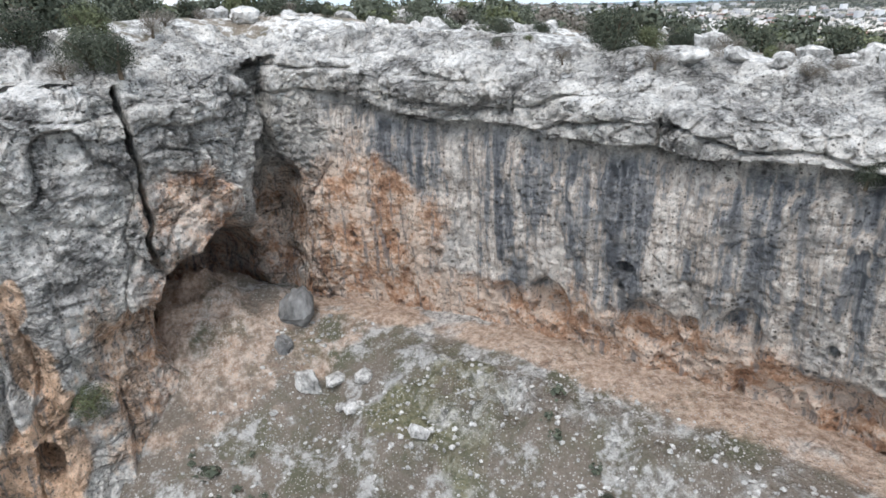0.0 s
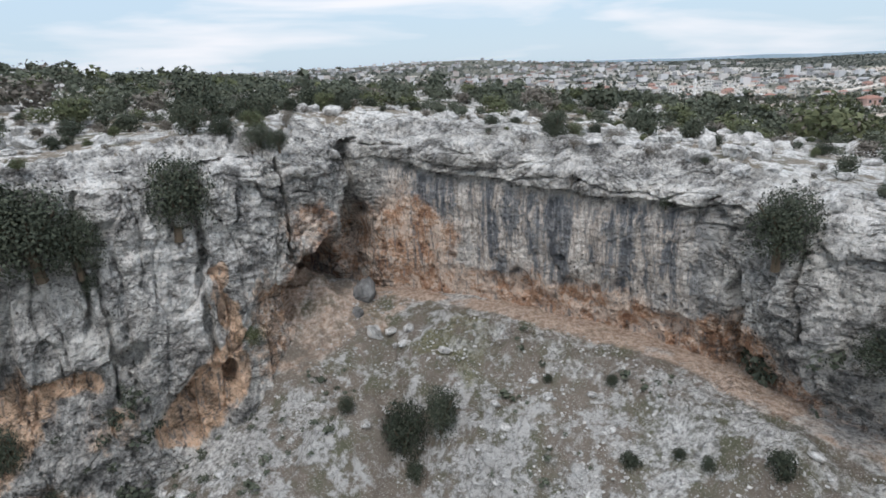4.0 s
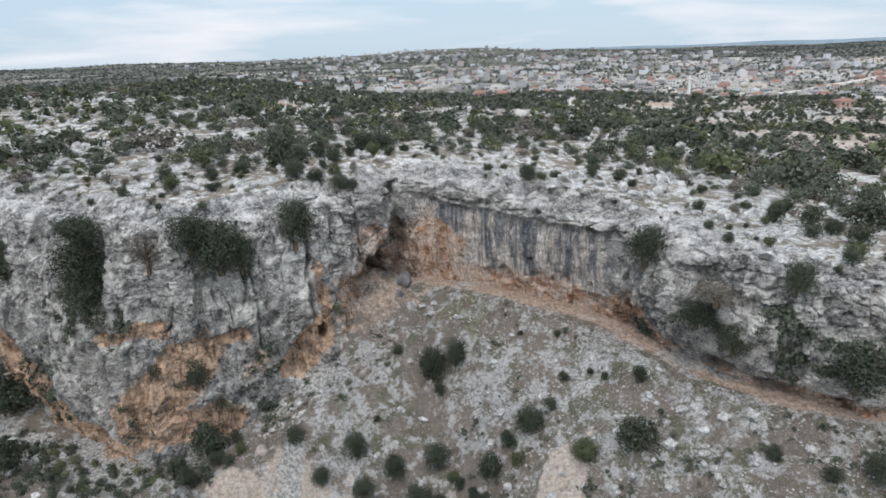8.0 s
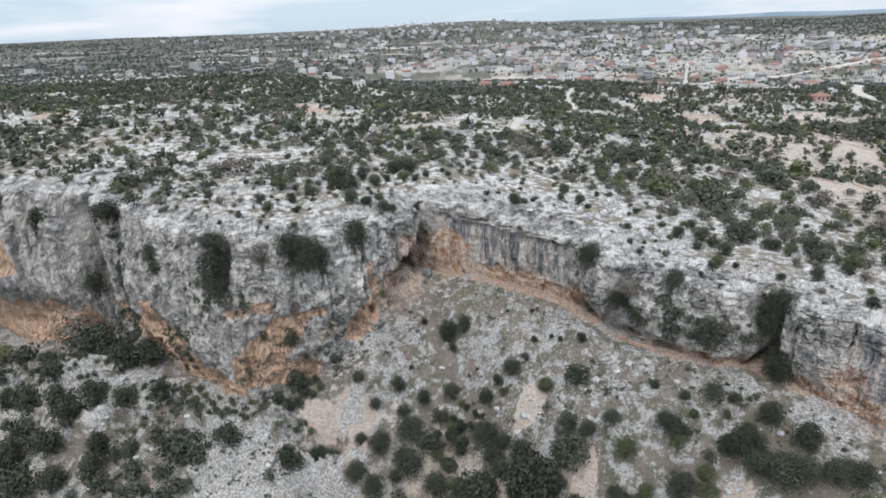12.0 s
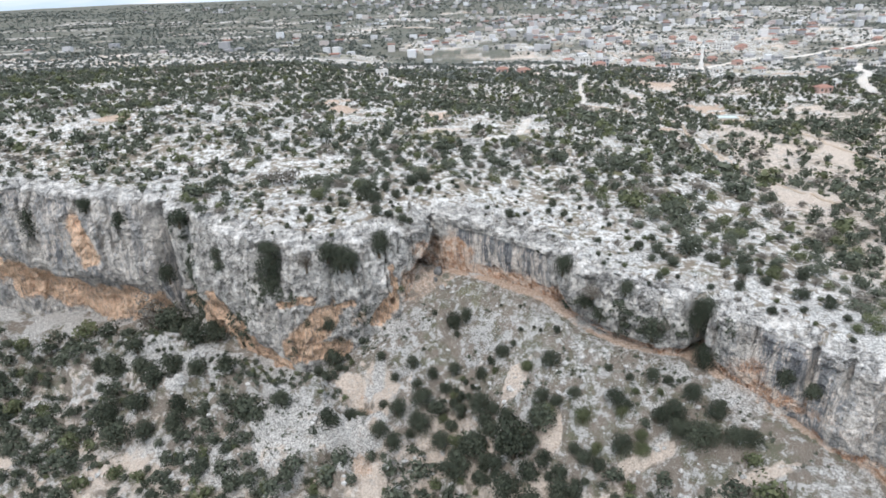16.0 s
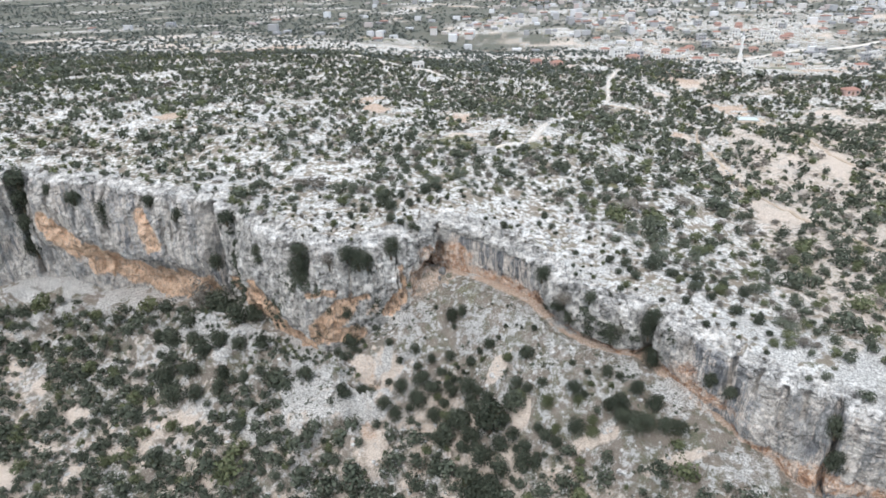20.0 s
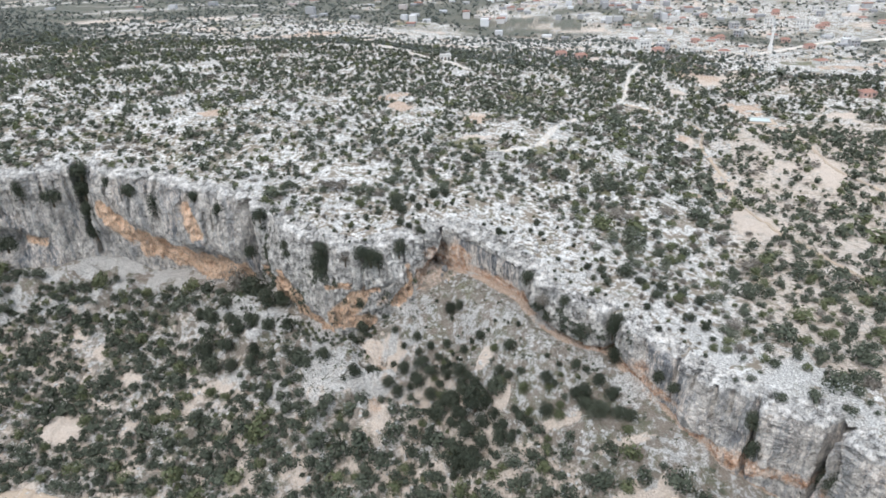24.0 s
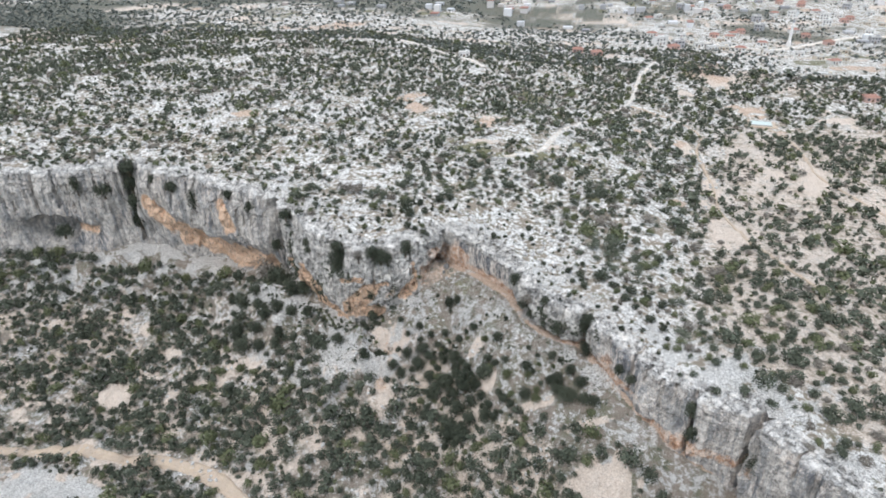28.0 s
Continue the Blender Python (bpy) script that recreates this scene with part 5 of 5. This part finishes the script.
for nm, lab, lo, hi, mat, hgt in (("plateau_shrubs", "dense dark evergreen shrubs on the plateau", 0, 0.68, M_LEAF, 0.8), ("plateau_olive_shrubs", "olive-green shrubs on the plateau", 0.68, 0.86, M_LEAF2, 0.75),
                                  ("plateau_dry_shrubs", "grey-brown dry shrubs on the plateau", 0.86, 1.01, M_TWIG, 0.6)):
    m = rest & (pick >= lo) & (pick < hi)
    rim_side = (d > -42) & (np.abs(x - 8) < 66)
    by = (d > -80) & (np.abs(x - 20) < 95) & ~rim_side
    scatter("brink_" + nm, lab, xyz[m & rim_side], size[m & rim_side], CLOSE, mat, rng, hgt)
    scatter("near_" + nm, lab, xyz[m & by], size[m & by], MIDDLE, mat, rng, hgt)
    scatter(nm, lab, xyz[m & ~by & ~rim_side], size[m & ~by & ~rim_side], FAR, mat, rng, hgt)

n = 46000
y = 350 + 2400 * rng.uniform(0, 1, n) ** 1.7
x = rng.uniform(-1.25, 1, n) * (y * 1.0 + 190)
p = np.stack([x, y, 0 * x], 1)
ok = (rng.uniform(0, 1, n) < 0.6 + 0.9 * fbm(p / 110, 3, 105) + 0.25 * smooth(600, 800, y) + smooth(500, 900, x) * smooth(800, 1200, y)) & clear_of(x, y)
x, y = x[ok], y[ok]
z = land(x, y)[1]
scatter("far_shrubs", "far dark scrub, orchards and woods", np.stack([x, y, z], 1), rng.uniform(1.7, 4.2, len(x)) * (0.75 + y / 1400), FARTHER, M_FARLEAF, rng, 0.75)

n = 56000
x, y = rng.uniform(-230, 150, n), rng.uniform(-130, 48, n)
ok = y > -118 + 14 * vnoise(np.stack([x / 15, y / 15, 0 * x], 1), 445)
x, y = x[ok], y[ok]
n = len(x)
p = np.stack([x, y, 0 * x], 1)
d, z = valley(x, y)
dens = np.clip(0.6 + 0.3 * smooth(-14, 0, x) + 0.75 * fbm(p / 13, 3, 44) - 0.2 * (1 - smooth(20, 36, d)) * (x < -20) * (x > -66), 0, 1) * np.where(x < -62, smooth(-9, 1, d), np.where(x < -26, smooth(-4, 6, d), smooth(7, 24, d)))
ok = (d > np.where(x < -62, -1.0, np.where(x < -26, 3.0, 7))) & (rng.uniform(0, 1, n) < dens) & clear_of(x, y)
for (ax, ay), (bx, by) in zip(VALLEY_TRACK[:-1], VALLEY_TRACK[1:]):
    k = np.clip(((x - ax) * (bx - ax) + (y - ay) * (by - ay)) / ((bx - ax) ** 2 + (by - ay) ** 2), 0, 1)
    ok &= np.hypot(x - ax - k * (bx - ax), y - ay - k * (by - ay)) > 3.2
ok &= np.hypot((x + 133) / 34, (y + 52) / 9) > 0.9
x, y, z, d = x[ok], y[ok], z[ok], d[ok]
size = (rng.gamma(3.2, 0.7, len(x)) + 0.8) * 1.08
for a, b, w in SLOPE_SHRUBS:
    size = np.where(np.hypot(x - a, y - b) < 0.55 * w, 0.0, size)
size = np.where((y > -4 - 0.25 * x) & (d < 22) & (x > -95), np.minimum(size, 2.4) * 0.8, size)
ok = size > 0
x, y, z, d, size = x[ok], y[ok], z[ok], d[ok], size[ok]
ok = (spaced(x, y, size, 0.30) | (rng.uniform(0, 1, len(x)) < 0.06)) & ((d > 20) | (np.abs(x - 4) > 22) | (rng.uniform(0, 1, len(x)) < 0.12))
x, y, z, d, size = x[ok], y[ok], z[ok], d[ok], size[ok]
near = (x > -42) & (x < 60) & (d < 40)
count = 0
for i in sorted(np.nonzero(near)[0], key=lambda q: abs(x[q] - 4) + d[q]):
    if count < 70:
        kind = "olive_shrub" if rng.uniform(0, 1) < 0.16 else "evergreen_shrub"
        shrub(kind, x[i], y[i], z[i] - 0.1, size[i], size[i] * rng.uniform(0.7, 1.1), "on the stony slope", rng)
        count += 1
    else:
        near[i] = False
pick = rng.uniform(0, 1, len(x))
xyz = np.stack([x, y, z], 1)
seen = ~near & (y > -50)
for nm, lab, m, mat in (("valley_shrubs", "dense dark evergreen scrub on the slope", pick < 0.8, M_LEAF), ("valley_olive_shrubs", "olive-green scrub on the slope", pick >= 0.8, M_LEAF2)):
    scatter(nm, lab, xyz[seen & m], size[seen & m], MIDDLE, mat, rng, 0.9)
    scatter("lower_" + nm, lab, xyz[~near & ~seen & m], size[~near & ~seen & m], FAR, mat, rng, 0.9)


# low tufts and dwarf shrubs between the stones of the slope
x, y = rng.uniform(-60, 66, 5200), rng.uniform(-34, 34, 5200)
d, z = valley(x, y)
ok = (d > 2.5) & (d < 34) & (fbm(np.stack([x, y, 0 * x], 1) / 6, 2, 447) > -0.05) & clear_of(x, y)
TUFTS = [leaf_cloud(rng, 40, 0.14, 6) for _ in range(6)]
scatter("slope_tufts", "low dark tufts between the stones of the slope", np.stack([x, y, z], 1)[ok], rng.gamma(2.6, 0.2, ok.sum()) + 0.3, TUFTS, M_LEAF, rng, 0.7)

# tufts and small bushes in the ledges and pockets of the face
SMALL = [leaf_cloud(rng, 90, 0.09, 6) for _ in range(6)]
tufts = np.concatenate([pts[rng.integers(0, len(pts), k)] for pts, k in zip(FACE_PLACES, (260, 170, 40, 150, 190)) if len(pts)])
scatter("cliff_tufts", "small dark bushes and tufts in the cliff face", tufts - (0, 0, 0.3), rng.gamma(3.0, 0.33, len(tufts)) + 0.35, SMALL, M_LEAF, rng, 1.0)


# ---------------------------------------------------------------- tracks
M_TRACK = ground_material("white_dirt_track", (0.50, 0.45, 0.39), (0.80, 0.75, 0.69), (0.50, 0.44, 0.37), 0.54)


def ribbon(line, half, height, lift):
    """A strip of ground along a line, draped on the land."""
    pts = np.array(line, float)
    t = np.r_[0, np.cumsum(np.hypot(*np.diff(pts, axis=0).T))]
    s = np.arange(0, t[-1], 1.5)
    c = np.stack([sum(w * np.interp(s + o, t, pts[:, k]) for o, w in ((-9, 0.2), (-4, 0.2), (0, 0.2), (4, 0.2), (9, 0.2))) for k in (0, 1)], 1)
    e = np.gradient(c, axis=0)
    e /= np.hypot(*e.T)[:, None] + 1e-9
    n = np.stack([-e[:, 1], e[:, 0]], 1)
    wide = half * (1 + 0.35 * fbm(np.stack([c[:, 0], c[:, 1], 0 * s], 1) / 9, 2, 191))
    rows = []
    for q in (-1.15, -1, -0.5, 0, 0.5, 1, 1.15):
        xy = c + n * (wide * q)[:, None]
        rows.append(np.stack([xy[:, 0], xy[:, 1], height(xy[:, 0], xy[:, 1])[1] + (lift if abs(q) < 1.1 else -0.6)], 1))
    return np.concatenate(rows), grid_faces(7, len(s))


M_EARTH = ground_material("earth_track", (0.40, 0.31, 0.23), (0.64, 0.53, 0.43), (0.40, 0.32, 0.24), 0.62)
for n, (line, half) in enumerate(TRACKS):
    worn = n in (1, 2)
    tagged(new("road", mesh_from("road", *ribbon(line, half, land, 0.3 if line[0][1] < 340 else 0.8), M_EARTH if worn else M_TRACK, True)), "narrow path of bare pinkish earth through the scrub" if worn else "white unpaved dirt track through the scrub", "road", kind="structure")
tagged(new("road", mesh_from("road", *ribbon(VALLEY_TRACK, 2.2, valley, 0.25), M_EARTH, True)), "pale unpaved dirt track in the valley", "road", kind="structure")


# ---------------------------------------------------------------- the town
WALLS = {n: plain(n, c, 0.9, 0.12, 0.6) for n, c in (("white_render", (0.72, 0.71, 0.69)), ("cream_render", (0.62, 0.56, 0.47)), ("pink_render", (0.58, 0.40, 0.35)), ("grey_concrete", (0.40, 0.40, 0.41)))}
M_TILE = plain("red_roof_tiles", (0.34, 0.19, 0.15), 0.85, 0.25, 3.0)
M_SLAB = plain("roof_concrete", (0.55, 0.54, 0.52), 0.9, 0.15, 1.0)
M_PANE = plain("dark_window_glass", (0.06, 0.07, 0.08), 0.15, 0.1, 1.0)
M_DOOR = plain("brown_door", (0.16, 0.10, 0.06), 0.7, 0.2, 3.0)


def boxes(name, mat, *rows):
    """One mesh of boxes: centre and size."""
    vs, fs = [], []
    corner = np.array([(i, j, k) for k in (-0.5, 0.5) for j in (-0.5, 0.5) for i in (-0.5, 0.5)])
    quad = np.array([(0, 2, 3, 1), (4, 5, 7, 6), (0, 1, 5, 4), (2, 6, 7, 3), (0, 4, 6, 2), (1, 3, 7, 5)])
    for c, s in rows:
        fs.append(quad + 8 * len(vs))
        vs.append(corner * s + c)
    return mesh_from(name, np.concatenate(vs), np.concatenate(fs), mat)


def house(w, d, storeys, wall, red):
    """A house with its wall, roof, windows and door, standing at the origin."""
    ob = new("house")
    h = 3.0 * storeys
    part("wall", boxes("wall", WALLS[wall], ((0, 0, h / 2 - 1), (w, d, h + 2))), ob)
    if red:
        e = 0.5
        v = [(-w / 2 - e, -d / 2 - e, h), (w / 2 + e, -d / 2 - e, h), (w / 2 + e, d / 2 + e, h), (-w / 2 - e, d / 2 + e, h), (-w / 4, 0, h + d * 0.22), (w / 4, 0, h + d * 0.22)]
        part("roof", mesh_from("roof", v, [(0, 1, 5), (0, 5, 4), (1, 2, 5), (2, 3, 4), (2, 4, 5), (3, 0, 4), (0, 3, 2), (0, 2, 1)], M_TILE), ob, "red tiled hipped roof")
    else:
        roof = part("roof", boxes("roof", M_SLAB, ((0, 0, h + 0.1), (w + 0.6, d + 0.6, 0.25))), ob, "flat concrete roof with parapet")
        long_side, short_side = boxes("parapet", M_SLAB, ((0, 0, 0), (w, 0.2, 0.6))), boxes("parapet", M_SLAB, ((0, 0, 0), (0.2, d - 0.4, 0.6)))
        for me, x, y in ((long_side, 0, d / 2 - 0.1), (long_side, 0, 0.1 - d / 2), (short_side, w / 2 - 0.1, 0), (short_side, 0.1 - w / 2, 0)):
            part("parapet", me, roof).location = (x, y, h + 0.52)
        part("stair_house", boxes("stair_house", WALLS[wall], ((w / 4, 0, h + 0.9), (2.4, 2.0, 1.4))), roof)
    sill = boxes("window_sill", M_SLAB, ((0, 0, 0), (1.5, 0.24, 0.1)))
    pane = boxes("window", M_PANE, ((0, 0, 0), (1.3, 0.12, 1.4)))
    for st in range(storeys):
        for k in range(3):
            if st or k != 1:
                win = part("window", pane, ob)
                win.location = ((k - 1) * w * 0.31, -d / 2 - 0.02, 3 * st + 1.6)
                part("window_sill", sill, win, "pale stone sill").location = (0, -0.06, -0.78)
    part("door", boxes("door", M_DOOR, ((0, -d / 2 - 0.03, 1.05), (1.1, 0.12, 2.1))), ob)
    return ob


def on_land(x, y):
    return float(land(np.array([x], float), np.array([y], float))[1][0])


rng = np.random.default_rng(21)
STYLES = [(8.5, 7, 1, "pink_render", True), (9, 7.5, 2, "grey_concrete", False), (8, 6.5, 1, "white_render", False), (9, 7, 1, "white_render", True), (7.5, 6.5, 1, "cream_render", False), (9.5, 7.5, 2, "white_render", False)]
ABOUT = ["low pink house with a red tiled roof", "two-storey grey concrete house with a flat roof", "low white house with a flat roof", "low white house with a red tiled roof",
         "low cream house with a flat roof", "two-storey white house with a flat roof"]
first = {}


def put_house(style, x, y, turn):
    m = pose(x, y, on_land(x, y) + 0.4, 0, 0, turn)
    if style in first:
        ob = copy_thing(first[style], m)
    else:
        ob = first[style] = house(*STYLES[style])
        ob.matrix_basis = m
    return tagged(ob, ABOUT[style] + " in the town", "house", "houses of the town")


for style, x, y in ((0, 38, 392), (0, 22, 402), (1, 108, 448), (3, 171, 568), (0, 217, 304), (2, 232, 322), (4, 150, 470), (2, 190, 478), (5, 92, 455), (2, -62, 330), (4, 205, 360), (2, 128, 470)):
    put_house(style, x, y, rng.uniform(-25, 25))
made = [(38, 392), (108, 448), (171, 568), (217, 304)]
while len(made) < 130:
    x, y = rng.uniform(90, 560), rng.uniform(430, 800)
    if min(math.hypot(x - a, y - b) for a, b in made) > 12 and clear_of(np.array([x]), np.array([y]))[0]:
        made.append((x, y))
        put_house(int(rng.choice([0, 1, 2, 2, 2, 3, 4, 4, 5])), x, y, rng.uniform(-30, 30))

# farther houses, too small to pick apart
k = Mat("far_house_walls", 0.9)
geo = k.t.nodes.new("ShaderNodeNewGeometry")
M_FARWALL = k.color(k.ramp(geo.outputs["Random Per Island"], (0.0, (0.26, 0.265, 0.275)), (0.35, (0.44, 0.44, 0.45)), (0.68, (0.72, 0.73, 0.75)), (0.88, (0.58, 0.55, 0.52)), (1.0, (0.46, 0.38, 0.37)))).m


def far_houses(name, label, x, y):
    z = land(x, y)[1]
    rows = []
    roofs = []
    for a, b, c in zip(x, y, z):
        w, d, h = rng.uniform(6, 12) * (0.75 + b / 4000), rng.uniform(6, 10), 2.8 * int(rng.choice([1, 1, 1, 2, 2, 3])) * (0.85 + b / 5000)
        rows.append((np.array((a, b, c + h / 2 - 1)), np.array((w, d, h + 2))))
        if rng.uniform(0, 1) < 0.22:
            roofs.append((np.array((a, b, c + h + 0.5)), np.array((w + 1, d + 1, 1.0))))
    tagged(new(name, boxes(name, M_FARWALL, *rows)), label, "houses", kind="stuff")
    tagged(new(name + "_roofs", boxes(name + "_roofs", M_TILE, *roofs)), "red roofs of the far houses", "roofs", kind="stuff")


n = 1700
x, y = rng.normal(520, 400, n), rng.uniform(760, 1900, n)
p = np.stack([x, y, 0 * x], 1)
ok = (rng.uniform(0, 1, n) < 0.45 + 1.1 * fbm(p / 100, 3, 401) - 1.0 * smooth(500, 900, x) * smooth(900, 1300, y)) & (x > -450) & (np.abs(x) < y)
far_houses("town_houses", "white and cream houses of the town", x[ok], y[ok])
n = 260
x, y = rng.normal(-150, 420, n), rng.uniform(1900, 3000, n)
far_houses("ridge_houses", "white houses along the far ridge", x, y)
x, y = rng.normal(-10, 230, 90), rng.uniform(560, 900, 90)
far_houses("outlying_houses", "scattered white houses before the town", x, y)

# the minaret
M_WHITE = plain("white_paint", (0.75, 0.74, 0.72), 0.8, 0.08, 1.0)
M_LEAD = plain("grey_lead", (0.30, 0.31, 0.33), 0.6, 0.1, 1.0)


def turned(name, mat, rings, n=16):
    """A turned body from (radius, height) rings."""
    v = [(r * math.cos(6.28319 * k / n), r * math.sin(6.28319 * k / n), z) for r, z in rings for k in range(n)]
    f = [(j * n + k, j * n + (k + 1) % n, (j + 1) * n + (k + 1) % n, (j + 1) * n + k) for j in range(len(rings) - 1) for k in range(n)]
    return mesh_from(name, v, f, mat, True)


minaret = new("minaret")
part("base", boxes("base", M_WHITE, ((0, 0, 2), (3.6, 3.6, 6))), minaret)
part("shaft", turned("shaft", M_WHITE, [(1.5, 4.5), (1.35, 6), (1.2, 19)]), minaret)
part("balcony", turned("balcony", M_WHITE, [(1.2, 18.2), (2.1, 19), (2.1, 20.1), (1.9, 20.1), (1.9, 19.1), (1.0, 19.1), (1.0, 23)]), minaret)
part("cap", turned("cap", M_LEAD, [(1.25, 22.9), (0.6, 25.0), (0.02, 28.0)]), minaret, "grey conical cap")
minaret.matrix_basis = pose(224, 549, on_land(224, 549), 0, 0, 0)
tagged(minaret, "slender white minaret with a grey conical cap", "minaret")

# the covered pool on its terrace
pool = new("water_basin")
M_COVER = plain("pale_pool_water", (0.50, 0.58, 0.56), 0.3, 0.1, 0.5)
zp = on_land(143, 260) + 1.2
part("terrace", boxes("terrace", M_EARTH, ((0, 0, -1.3), (19, 14, 2.0))), pool, "pale earth terrace")
part("rim", boxes("rim", M_SLAB, ((0, 4.4, 0.2), (12.6, 0.5, 0.7)), ((0, -4.4, 0.2), (12.6, 0.5, 0.7)), ((6.05, 0, 0.2), (0.5, 8.3, 0.7)), ((-6.05, 0, 0.2), (0.5, 8.3, 0.7))), pool, "white concrete rim")
part("water", boxes("water", M_COVER, ((0, 0, 0.0), (11.6, 8.3, 0.5))), pool, "pale turquoise water")
pool.matrix_basis = pose(143, 260, zp, 0, 0, -8)
tagged(pool, "pale concrete water basin on an earth terrace", "basin")

# a roofless stone hut on the plateau
hut = new("stone_hut")
part("back_wall", boxes("back_wall", M_PALE, ((0, 2.2, 0.9), (7, 0.6, 2.6))), hut)
part("front_wall", boxes("front_wall", M_PALE, ((0, -2.2, 0.7), (7, 0.6, 2.2))), hut)
part("end_wall", boxes("end_wall", M_PALE, ((3.2, 0, 0.8), (0.6, 3.8, 2.4))), hut)
part("end_wall", boxes("end_wall", M_PALE, ((-3.2, 0, 0.6), (0.6, 3.8, 2.0))), hut)
hut.matrix_basis = pose(0, 100, on_land(0, 100), 0, 0, 4)
tagged(hut, "roofless hut of pale dry stone on the plateau", "hut")

# hills beyond the land, haze put into their blue colour
k = Mat("haze_tinted_hills", 1.0)
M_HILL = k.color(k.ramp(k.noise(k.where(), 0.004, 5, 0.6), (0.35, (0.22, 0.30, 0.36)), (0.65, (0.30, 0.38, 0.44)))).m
hx = np.linspace(-1200, 4800, 90)
crest = 6 + 6 * smooth(300, 3600, hx) + 9 * vnoise(np.stack([hx / 420, 0 * hx, 0 * hx], 1), 501)
v = np.concatenate([np.stack([hx, np.full(90, 4830.0) - (abs(hx) * 0.28), np.full(90, -60.0)], 1), np.stack([hx, np.full(90, 4860.0) - abs(hx) * 0.28, crest], 1), np.stack([hx, np.full(90, 4980.0) - abs(hx) * 0.28, np.full(90, -60.0)], 1)])
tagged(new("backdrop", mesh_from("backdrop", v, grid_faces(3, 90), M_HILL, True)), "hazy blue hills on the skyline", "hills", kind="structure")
